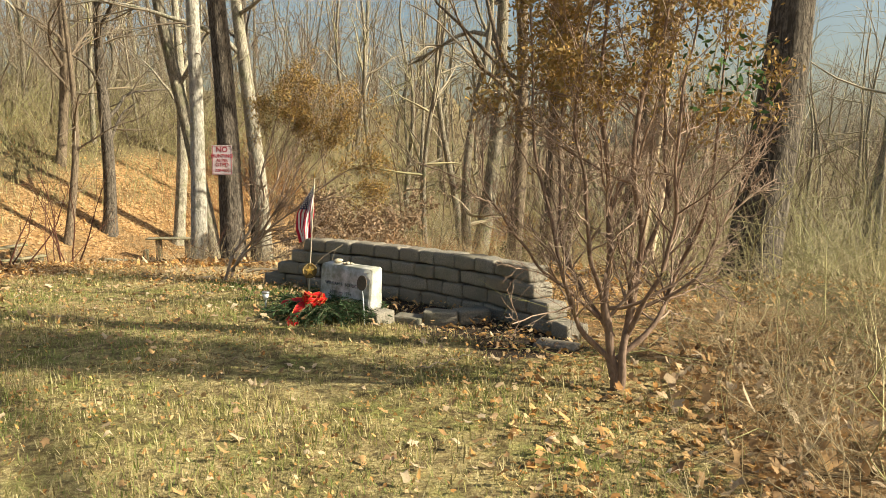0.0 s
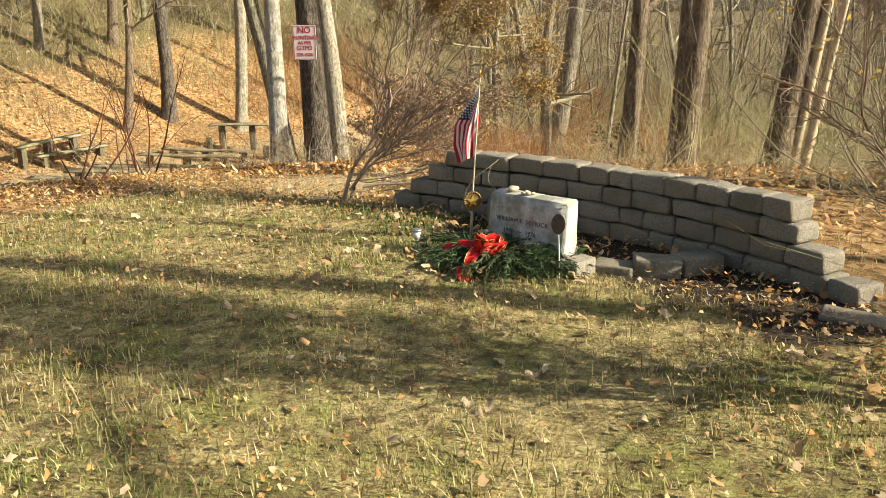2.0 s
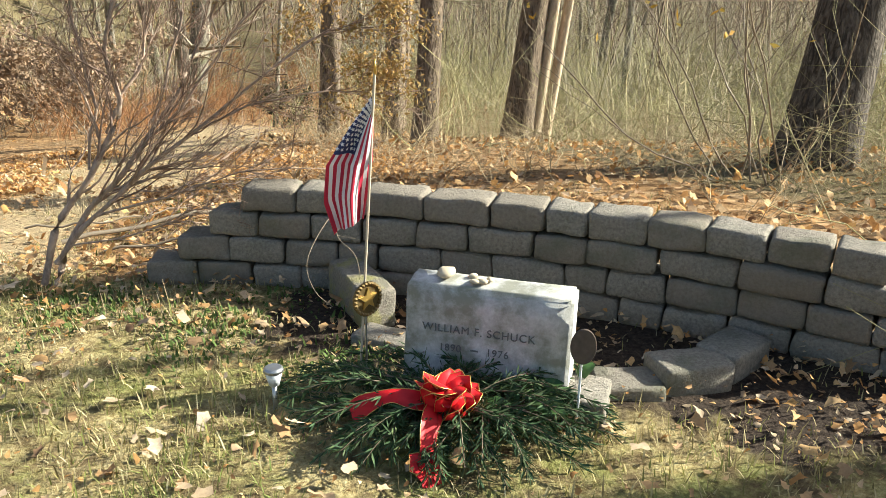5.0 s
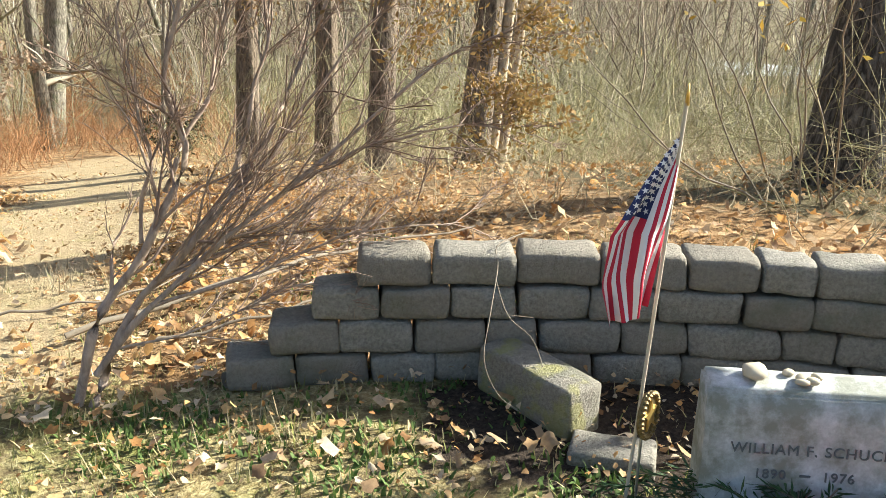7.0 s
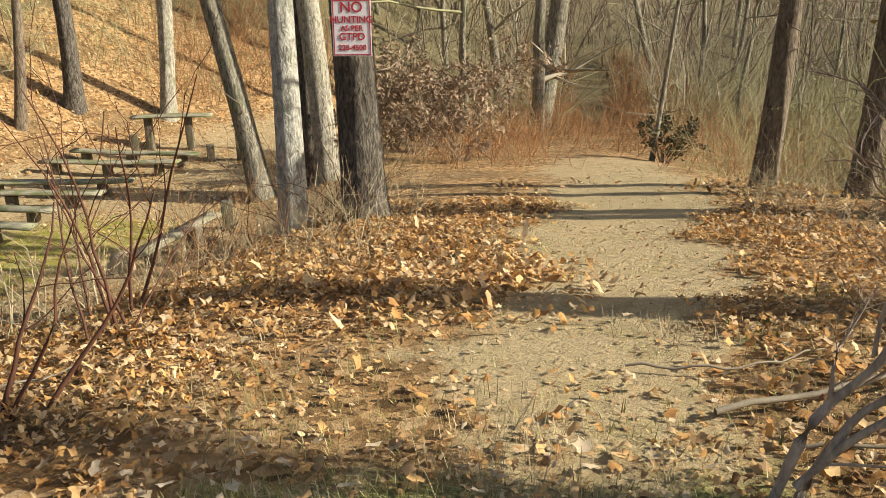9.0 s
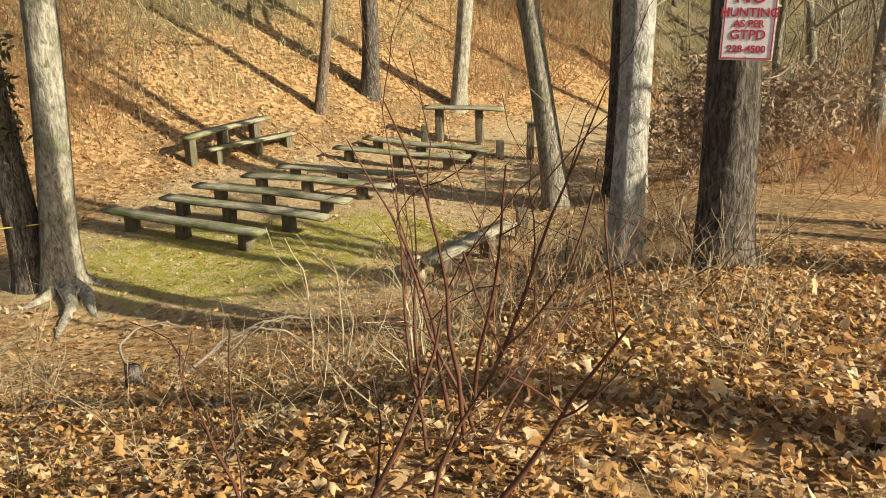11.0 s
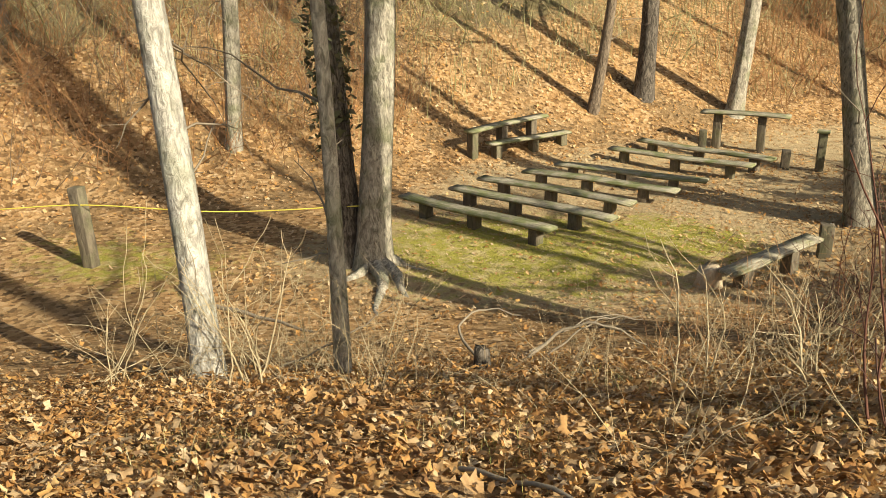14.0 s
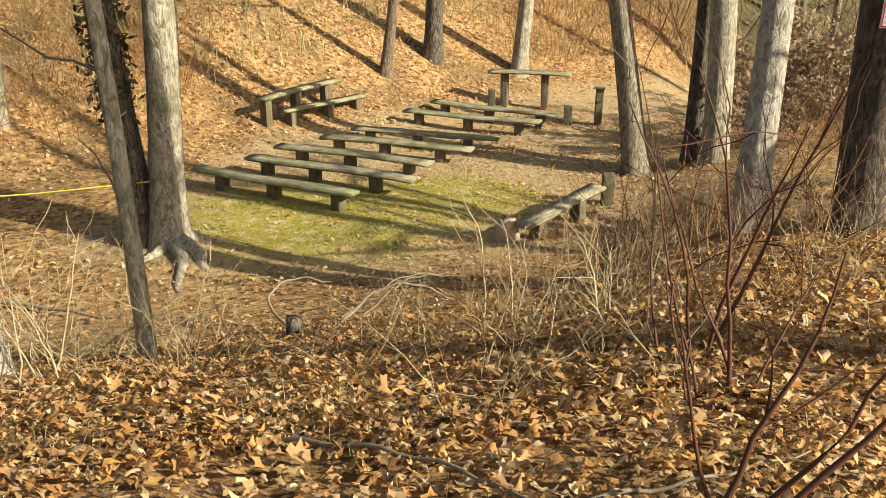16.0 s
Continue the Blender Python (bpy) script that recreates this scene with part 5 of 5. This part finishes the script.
def bench(name, label, a, b, top, legs, category="bench", width=.26, group="plank benches", thick=.05, leg_w=.15, seed=0):
    """A plank on squared posts, from a to b in plan, its top at a height."""
    rng = random.Random(seed)
    a, b = Vector((a[0], a[1], 0)), Vector((b[0], b[1], 0))
    mid = (a + b) / 2
    d = b - a
    ang = math.atan2(d.y, d.x)
    za, zb = (top if isinstance(top, tuple) else (top, top))
    ob = thing(name, label, category, (mid.x, mid.y, gz(mid.x, mid.y)), group)
    ob.rotation_euler = (0, 0, ang)
    ob.rotation_mode = 'XYZ'
    L = d.length
    bm = bmesh.new()
    bmesh.ops.create_cube(bm, size=1, matrix=Matrix.Diagonal((L, width, thick, 1)))
    bmesh.ops.bevel(bm, geom=bm.edges[:], offset=.010, segments=2, affect='EDGES')
    bmesh.ops.subdivide_edges(bm, edges=[e for e in bm.edges if e.calc_length() > .5], cuts=14, use_grid_fill=True)
    for v in bm.verts:
        v.co.z += -.012 * math.cos(v.co.x * 2.2 + seed) + .005 * noise.noise(v.co * 6 + Vector((seed, 0, 0)))
        v.co.y += .008 * noise.noise(v.co * 3 + Vector((seed, 5, 0)))
    for f in bm.faces:
        f.smooth = True
    zc = (za + zb) / 2 - ob.location.z - thick / 2
    pl = part("plank", bm, M_PLANK, ob)
    pl.matrix_basis = Matrix.Translation((0, 0, zc)) @ Matrix.Rotation(-math.atan2(zb - za, L), 4, 'Y')
    for u in legs:
        p = a + d * u
        g = gz(p.x, p.y) - .08
        t = za + (zb - za) * u - thick - .008
        bm = rough_box(leg_w, leg_w * 1.15, t - g, .012, .006, seed + u * 9, 0)
        lg = part("leg", bm, M_POST, ob)
        lg.location = (L * (u - .5), 0, (t + g) / 2 - ob.location.z)
        lg.rotation_euler = (radians(rng.uniform(-1.5, 1.5)), radians(rng.uniform(-1.5, 1.5)), radians(rng.uniform(-4, 4)))
    return ob


BL = "low mossy weathered plank bench on squared posts"
bench("plank_bench", BL, (-11.85, 18.03), (-9.07, 17.44), -1.95, (.17, .51, .9), seed=1)
bench("plank_bench", BL, (-11.40, 18.84), (-8.49, 18.34), -1.95, (.12, .42, .78), seed=2)
bench("plank_bench", BL, (-11.29, 19.63), (-8.49, 19.26), -1.95, (.17, .49, .86), seed=3)
bench("plank_bench", BL, (-10.81, 20.40), (-8.07, 20.27), -1.95, (.12, .43, .79), seed=4)
bench("plank_bench", BL, (-10.49, 21.09), (-7.80, 21.10), -1.95, (.12, .45, .79), seed=5)
bench("plank_bench", BL, (-10.02, 22.68), (-7.29, 22.40), -1.93, (.11, .48, .85), seed=6)
bench("plank_bench", BL, (-9.73, 23.66), (-7.05, 23.00), -1.92, (.11, .47, .87), seed=7)
bench("plank_bench", "mossy plank bench broken down at the hollow's edge", (-6.64, 16.81), (-5.85, 18.30), (-1.93, -1.82), (.2, .72), seed=8)
bench("plank_table", "tall weathered plank table on two square posts", (-8.79, 24.75), (-7.07, 24.80), -1.43, (.2, .7), "table", .34, seed=9)
bench("plank_bench", "raised weathered plank bench on tall posts", (-12.23, 20.96), (-11.45, 22.80), (-1.50, -1.40), (.06, .43, .82), seed=10)
bench("plank_bench", "weathered plank bench at the foot of the hill", (-11.92, 21.22), (-11.00, 22.95), (-1.76, -1.72), (.1, .55, .92), seed=11)


def post(name, label, x, y, h, w, tilt=(0, 0), top=False):
    ob = thing(name, label, "post", (x, y, gz(x, y)))
    bm = rough_box(w, w, h + .1, .012, .006, x, 1)
    p = part("shaft", bm, M_POST, ob)
    p.location = (0, 0, h / 2 - .05)
    p.rotation_euler = (radians(tilt[0]), radians(tilt[1]), .2)
    if top:
        part("cap_board", box_bm(.22, .18, .05, .008, (0, 0, h + .02)), M_PLANK, ob)


post("bench_post", "short squared wooden post of a vanished bench", -6.95, 23.72, .36, .16)
post("wooden_post", "wooden post with a small board on top", -6.36, 23.77, .72, .14, top=True)
post("bench_post", "short squared wooden post behind the benches", -8.55, 23.95, .52, .15)
post("bench_post", "squared wooden post at the broken bench", -5.75, 18.7, .45, .17)
post("rope_post", "leaning squared wooden post holding a yellow rope", -14.2, 13.95, 1.08, .16, (0, -3))


def rope():
    ob = thing("yellow_rope", "yellow rope slung between a post and a tree", "rope", (0, 0, 0))
    z = gz(-14.05, 13.9)
    rod("strand", [(-18, 12.6, z + .9), (-16, 13.2, z + .72), (-14.12, 13.9, z + .86), (-12.5, 14.7, z + .78), (-10.95, 15.65, z + .82)], 
        .008, .008, M_ROPE, ob, k=40, m=6)


rope()


def stump(x, y, r, h, seed, label, mat=M_BARK_DARK):
    bm = bmesh.new()
    bmesh.ops.create_cone(bm, cap_ends=True, segments=18, radius1=r * 1.35, radius2=r, depth=h)
    bmesh.ops.subdivide_edges(bm, edges=bm.edges[:], cuts=2, use_grid_fill=True)
    for v in bm.verts:
        v.co += noise.noise_vector(v.co * 7 + Vector((seed, 0, 0))) * r * .35
        if v.co.z > h * .3:
            v.co.z += r * .8 * noise.noise(v.co * 12)
    for f in bm.faces:
        f.smooth = True
    ob = part("tree_stump", bm, mat, None)
    ob.location = (x, y, gz(x, y) + h * .42)
    tagged(ob, label, "stump")


stump(-6.86, 17.0, .13, .26, 3, "ragged rotten tree stump in the leaf litter", M_WOODBARE)
stump(-7.6, 12.35, .055, .20, 4, "dark broken stub of a stump on the slope")


def fallen_branches():
    for pts, r in (([(-7.75, 12.6, .0), (-8.1, 12.9, .28), (-8.0, 13.2, .42), (-7.7, 13.3, .35)], .014),
                   ([(-7.4, 12.7, .0), (-7.2, 13.0, .25), (-6.9, 13.1, .3), (-6.6, 13.3, .1)], .016),
                   ([(-7.3, 12.9, .02), (-7.0, 13.2, .32), (-6.7, 13.4, .34)], .010),
                   ([(-7.5, 12.8, .0), (-7.3, 13.2, .2), (-7.1, 13.6, .32), (-6.8, 13.9, .25)], .009),
                   ([(-9.0, 11.6, .02), (-8.6, 12.0, .3), (-8.3, 12.2, .55)], .010),
                   ([(-12.5, 13.9, .06), (-11.8, 13.6, .08), (-10.9, 13.5, .07), (-10.0, 13.3, .05)], .035),
                   ([(-6.35, 9.65, .03), (-5.9, 9.5, .05), (-5.5, 9.3, .05), (-5.1, 9.0, .03)], .011),
                   ([(-5.35, 9.15, .03), (-4.9, 9.35, .05), (-4.5, 9.65, .05)], .009),
                   ([(-9.4, 10.9, .03), (-8.6, 11.1, .05), (-7.9, 11.4, .04)], .012),
                   ([(-2.1, 8.9, .05), (-1.4, 9.0, .10), (-.7, 9.2, .08), (.1, 9.2, .1)], .014),
                   ([(-1.9, 8.6, .05), (-1.3, 8.5, .10), (-.8, 8.65, .12)], .008),
                   ([(-2.3, 9.4, .03), (-1.8, 9.3, .05), (-1.3, 9.5, .04)], .007),
                   ([(-.15, 4.95, .02), (.05, 5.05, .04), (.2, 5.2, .05)], .006)):
        p = [(a, b, gz(a, b) + c) for a, b, c in pts]
        q = line(p, 16)
        q[:, 2] += .012 * np.sin(np.arange(16) * 1.7)
        ob = part("fallen_branch", tubes("fallen_branch", q[None], np.linspace(r, r * .4, 16)[None], 7, M_TWIG_GREY), None, None)
        tagged(ob, "bare fallen branch lying on the leaf litter", "branch", "fallen branches")


fallen_branches()

# ---- fallen leaves, grass and weeds ----


def leaf_template(lobes, n=12):
    """A dry lobed leaf: an oval outline round a midpoint, with soft lobes and a drawn-out tip."""
    out = []
    for i in range(n):
        a = i * 2 * math.pi / n
        r = .5 * (1 - lobes * (i % 2) * (.5 + .5 * math.sin(a) ** 2)) * (1 - .12 * math.cos(a))
        out.append((r * math.cos(a) * 1.2, r * math.sin(a) * .8))
    v = np.array([(0, 0)] + out)
    f = np.array([(0, 1 + i, 1 + (i + 1) % n) for i in range(n)])
    return v, f


def place_leaves(x, y, size, rng, lobes=.22, lift=.012, curl=.6, tilt=.3, points=10):
    tv, tf = leaf_template(lobes, points)
    n = len(x)
    s = size[:, None]
    cu = rng.normal(0, curl, (n, 1))
    cv = rng.normal(0, curl, (n, 1))
    jit = 1 + rng.normal(0, .13, (n, len(tv)))
    asp = rng.uniform(.75, 1.2, (n, 1))
    lx, ly = tv[None, :, 0] * s * jit, tv[None, :, 1] * s * jit * asp
    lz = (cu * tv[None, :, 0]**2 + cv * np.abs(tv[None, :, 1])**1.5 + .06 * rng.normal(0, 1, (n, len(tv))) * .5) * s
    yaw = rng.uniform(0, 6.28, n)[:, None]
    a, b = rng.normal(0, tilt, (2, n, 1))
    lz = lz + a * lx + b * ly
    wx = np.cos(yaw) * lx - np.sin(yaw) * ly + x[:, None]
    wy = np.sin(yaw) * lx + np.cos(yaw) * ly + y[:, None]
    z0 = ground_z(wx, wy)
    low = lz.min(axis=1, keepdims=True)
    wz = z0 + lz - low * .8 + lift * rng.uniform(.1, 1.6, (n, 1))
    v = np.stack([wx, wy, wz], -1).reshape(-1, 3)
    f = (tf[None] + (np.arange(n) * len(tv))[:, None, None]).reshape(-1, 3)
    return v, f


def leaf_field(name, label, n, x0, x1, y0, y1, prob, smin, smax, seed, mat=None, lobes=.42, lift=.012, tilt=.3, grow=0.0, points=10, curl=.6):
    rng = np.random.default_rng(seed)
    x, y = rng.uniform(x0, x1, n), rng.uniform(y0, y1, n)
    keep = rng.uniform(0, 1, n) < prob(x, y)
    x, y = x[keep], y[keep]
    v, f = place_leaves(x, y, rng.uniform(smin, smax, len(x)) + grow * ss((-.55 * x + .83 * y - 9.6) / 1.6) * rng.uniform(0, 1, len(x)), rng, lobes, lift, curl, tilt, points)
    tagged(part(name, mesh_from(name, v, f), mat or M_LEAF, None), label, "leaves", kind="stuff")


def blades(name, label, n, x0, x1, y0, y1, prob, lmin, lmax, w, mat, seed, flat=.9, category="grass"):
    rng = np.random.default_rng(seed)
    x, y = rng.uniform(x0, x1, n), rng.uniform(y0, y1, n)
    keep = rng.uniform(0, 1, n) < prob(x, y)
    x, y = x[keep], y[keep]
    n = len(x)
    ln = rng.uniform(lmin, lmax, n)
    az = rng.uniform(0, 6.28, n)
    lean = rng.uniform(.1, flat, n)
    d = np.stack([np.cos(az) * lean, np.sin(az) * lean, np.sqrt(1 - np.minimum(lean, .97)**2)], 1)
    side = np.stack([-np.sin(az), np.cos(az), np.zeros(n)], 1) * (w * rng.uniform(.6, 1.3, n))[:, None]
    b = np.stack([x, y, ground_z(x, y) - .004], 1)
    m = b + d * (ln * .55)[:, None]
    t = b + d * ln[:, None]
    t[:, 2] -= ln * .22 * lean
    v = np.stack([b - side, b + side, m + side * .7, t, m - side * .7], 1).reshape(-1, 3)
    i = np.arange(n)[:, None] * 5
    f = np.vstack([i + np.array([[0, 1, 2]]), i + np.array([[0, 2, 4]]), i + np.array([[4, 2, 3]])])
    tagged(part(name, mesh_from(name, v, f), mat, None), label, category, kind="stuff")


def slope_prob(x, y):
    s = -.55 * x + .83 * y
    d = 1.05 * ss((s - 7.6) / 2.4) - .85 * lawn_mask(x, y) - 1.5 * path_mask(x, y)
    d *= 1 - .72 * np.exp(-(((x + 3.2) / 1.1)**2 + ((y - 9.2) / .9)**2))
    d *= np.where(s > 15, .35, 1.0) * np.where(x > -3.2, .8, 1.0)
    d *= np.clip(.72 + .4 * np.sin(1.9 * x + 1.3 * np.sin(2.3 * y)) * np.sin(2.6 * y + np.sin(3.1 * x)) + .3 * np.sin(7.3 * x) * np.sin(6.1 * y), .15, 1)
    return np.clip(d, 0, 1)


slope_cover = lambda x, y: slope_prob(x, y) * np.maximum(1 - ss(((-.55 * x + .83 * y) - 13.8) / 1.8), .22)
leaf_field("fallen_leaves", "deep orange-brown fallen leaves covering the slope", 62000, -12.5, .5, 8.0, 15.0, slope_cover, .022, .055, 81, lift=.03, tilt=.24, lobes=.55, grow=.034, points=10, curl=.9)
leaf_field("fallen_leaves", "crumpled scraps of leaf among the fallen leaves", 58000, -12.5, .5, 8.0, 14.5, slope_cover, .012, .032, 101, lift=.035, tilt=.55, lobes=.35, points=6, curl=.8)
leaf_field("fallen_leaves", "bright drift of curled leaves beside the path", 4500, -4.6, -1.9, 9.9, 13.2, lambda x, y: .8 * np.exp(-(((x + 3.05) / .75)**2 + ((y - 11.0) / 1.0)**2)), .03, .07, 82, M_LEAF, lift=.035, tilt=.55)
leaf_field("fallen_leaves", "brown leaves strewn on the hillside", 21000, -20, -3, 14, 32, lambda x, y: np.where(-.8 * x + .6 * y > 21.5, np.where(-.8 * x + .6 * y > 25.5, .45, 1.0), .3) * (np.abs(x - np.interp(y, PATH_Y, PATH_X)) > 1.2), .03, .075, 83, lift=.02)
leaf_field("fallen_leaves", "brown leaves caught in the brush behind the wall", 11000, -2.0, 8, 7, 17, lambda x, y: (wall_dist(x, y) < -.25) * (1 - path_mask(x, y)) * .8, .03, .07, 84, lift=.03, tilt=.5)
leaf_field("fallen_leaves", "dry leaves scattered over the lawn", 3000, -5, 1.2, 1.5, 8.8, lambda x, y: .35 + .5 * (y > 6), .02, .065, 85, M_LEAF_PALE, lift=.04)
leaf_field("leaf_scraps", "brown crumbs of leaf caught in the lawn", 15000, -5, 1.2, 1.5, 8.8, lambda x, y: np.clip(.55 + .5 * np.sin(2.9 * x + y) * np.sin(2.3 * y - x), .1, 1), .010, .026, 108, M_LEAF, lift=.045, tilt=.5, points=6)
leaf_field("fallen_leaves", "dry leaves under the shrub at the lawn's edge", 9000, .0, 6.0, -.5, 7.5, lambda x, y: ss((x - .5 - .1 * y) / .6) * np.exp(-(((x - 2.2) / 1.9)**2 + ((y - 3.8) / 2.1)**2)**2), .025, .07, 86, M_LEAF_PALE, lift=.06, tilt=.6)
leaf_field("fallen_leaves", "leaf scraps along the wall's bed and end", 1500, -3.2, 1.2, 5.6, 9.4, lambda x, y: np.clip(bed_mask(x, y) * .6 + ((wall_dist(x, y) < .5) & (x < -1.2)) * .9 + (y > 8.2) * .5, 0, 1), .02, .055, 87, M_LEAF, lift=.02)


leaf_field("fallen_leaves", "brown leaves and scraps on the earth before the wall", 2600, -.6, 1.6, 2.6, 6.6, lambda x, y: ss((x - .0) / .8) * (wall_dist(x, y) > .0) * .8, .02, .06, 90, M_LEAF, lift=.015)
leaf_field("fallen_leaves", "orange leaves strewn between the benches", 16000, -10.5, -4.2, 15.5, 25, lambda x, y: np.clip(ss((x + 9.5) / 2.5) - .6 * moss_mask(x, y) - path_mask(x, y), 0, 1) * np.clip(.55 + .5 * np.sin(1.7 * x + y) * np.sin(1.3 * y - .6 * x), .1, 1), .025, .06, 105, M_LEAF, lift=.02)
leaf_field("fallen_leaves", "brown leaves and litter between the shrub and the path", 6000, -2.6, .6, 8.2, 13.5, lambda x, y: np.clip(1 - 1.4 * path_mask(x, y), 0, 1) * (wall_dist(x, y) < .1) * np.clip(.6 + .5 * np.sin(3 * x + 2 * y) * np.sin(2.6 * y), .1, 1), .018, .06, 111, M_LEAF, lift=.03, tilt=.4)
blades("weeds", "low green weeds among the litter by the shrub", 3500, -2.6, -.2, 8.1, 10.5, lambda x, y: np.clip(np.sin(5 * x) * np.sin(4.3 * y + 1), 0, 1) * np.clip(1 - 1.5 * path_mask(x, y), 0, 1) * (wall_dist(x, y) < 0), .02, .06, .006, M_WEED, 112, .95, "weeds")
leaf_field("leaf_scraps", "small scraps of leaf strewn over path and earth", 24000, -12.5, 1.0, 5.8, 20, lambda x, y: np.clip(.25 + .7 * ((y > 8) & (y < 11) & (x > -6)) + .6 * path_mask(x, y) * (y < 13) + .5 * floor_mask(x, y) + .6 * bed_mask(x, y) - .2 * (y < 7), 0, 1), .012, .035, 89, M_LEAF_PALE, .2, .008)


def big_leaves():
    """The large leaves in front of the walker, each one a piece."""
    rng = np.random.default_rng(88)
    ob = thing("leaf_drift", "drift of large curled tan leaves on the slope", "leaves", (0, 0, 0))
    x = rng.uniform(-8.2, -3.8, 1200)
    y = rng.uniform(9.4, 11.6, 1200)
    s = -.55 * x + .83 * y
    ok = (s > 11.0) & (s < 13.4)
    for i in np.flatnonzero(ok)[:260]:
        v, f = place_leaves(x[i:i + 1], y[i:i + 1], np.array([rng.uniform(.05, .095)]), rng, .5, .03, .8, .35, 14)
        part("leaf", mesh_from("leaf", v, f), M_LEAF_PALE if i % 3 == 0 else M_LEAF, ob)


big_leaves()


blades("grass", "short straw-coloured winter lawn", 95000, -5.2, 1.6, 1.2, 9.2, lambda x, y: lawn_mask(x, y) * (1 - .8 * bed_mask(x, y)) * np.clip(.6 + .5 * np.sin(4.1 * x + 1.5 * np.sin(3.3 * y)) * np.sin(4.6 * y + np.sin(3.7 * x)) + .3 * np.sin(13 * x) * np.sin(12 * y), .12, 1), .025, .065, .0024, M_GRASS, 91)
blades("grass", "thin dry grass along the path", 30000, -4.2, .5, 8.2, 15, lambda x, y: np.clip(1 - path_mask(x, y), .06, 1) * .6 * (x > -4) * (np.abs(x - np.interp(y, PATH_Y, PATH_X)) < 1.3), .03, .09, .0016, M_GRASS, 92)
blades("grass", "longer ragged grass clumps over the lawn", 60000, -5.2, 1.4, 1.4, 9.0, lambda x, y: lawn_mask(x, y) * (1 - bed_mask(x, y)) * np.clip(np.sin(2.3 * x + 1.1 * np.sin(1.7 * y)) * np.sin(2.9 * y + .8 * np.sin(2.1 * x)) + .1 + .35 * np.sin(9.1 * x + 3 * y) * np.sin(8.3 * y), 0, 1), .045, .095, .0027, M_GRASS, 96, .9)
blades("grass", "greener patches of short grass in the lawn", 42000, -5.2, 1.0, 1.4, 8.6, lambda x, y: lawn_mask(x, y) * (1 - bed_mask(x, y)) * np.clip(1.6 * np.sin(1.7 * x + 1.4 * np.sin(1.3 * y) + 1) * np.sin(1.9 * y + 1.1 * np.sin(1.6 * x)) + .4 * np.sin(6.1 * x - 2 * y) * np.sin(5.3 * y + x), 0, 1), .02, .06, .0026, M_GREENGRASS, 106, .9)
blades("weeds", "low green weeds and ivy between the lawn and the wall", 4200, -2.3, -.9, 6.9, 8.3, lambda x, y: np.clip(np.sin(7 * x) * np.sin(6 * y + 1) + .3, 0, 1) * ((wall_dist(x, y) > .02) & (wall_dist(x, y) < .95)), .02, .05, .007, M_WEED, 97, .95, "weeds")
blades("weeds", "low green ground ivy at the wall's foot", 5000, -2.1, .9, 6.2, 8.3, lambda x, y: np.exp(-((wall_dist(x, y) - .22) / .16)**2) * (x < -.9), .015, .04, .008, M_WEED, 93, .95, "weeds")
blades("grass", "dry upright grass tufts by the lawn's far edge", 5000, -5, -1.6, 7.6, 10.2, lambda x, y: np.clip(np.sin(3.1 * x + 1.2) * np.sin(2.7 * y) - .35, 0, 1) * 1.5, .06, .16, .0016, M_TWIG_STRAW, 94, .7)
blades("grass", "tufts of dry grass among the leaves on the slope", 9000, -8, -3.2, 8.6, 12.2, lambda x, y: np.clip(np.sin(2.7 * x) * np.sin(3.3 * y + x) + .05, 0, 1), .04, .13, .0018, M_GRASS, 98, .85)
blades("grass", "tall dry grass and weeds on the hillside", 22000, -26, -4, 18, 40, lambda x, y: (-.8 * x + .6 * y > 24.2 + np.sin(x)) * .9, .2, .6, .007, M_TWIG_OLIVE, 99, .7)
blades("grass", "thin grass and moss on the hollow's floor", 14000, -13, -6, 15, 20, lambda x, y: np.clip(moss_mask(x, y), 0, 1) * .8, .02, .05, .003, M_GRASS, 95)

# ---- beyond the brush ----


def road_beyond():
    bm = bmesh.new()
    vs = []
    for i in range(21):
        t = .42 + .38 * i / 20
        x = 14 + 60 * t
        y = 62 - 62 * t + 4 * math.sin(t * 5)
        for o in (-3.5, 3.5):
            px, py = x + o * .72, y + o * .7
            vs.append(bm.verts.new((px, py, gz(px, py) + .06)))
    for i in range(20):
        bm.faces.new((vs[2 * i], vs[2 * i + 1], vs[2 * i + 3], vs[2 * i + 2]))
    tagged(part("road", bm, M_WATER, None), "pale sunlit road seen through the brush", "road", kind="structure")


road_beyond()
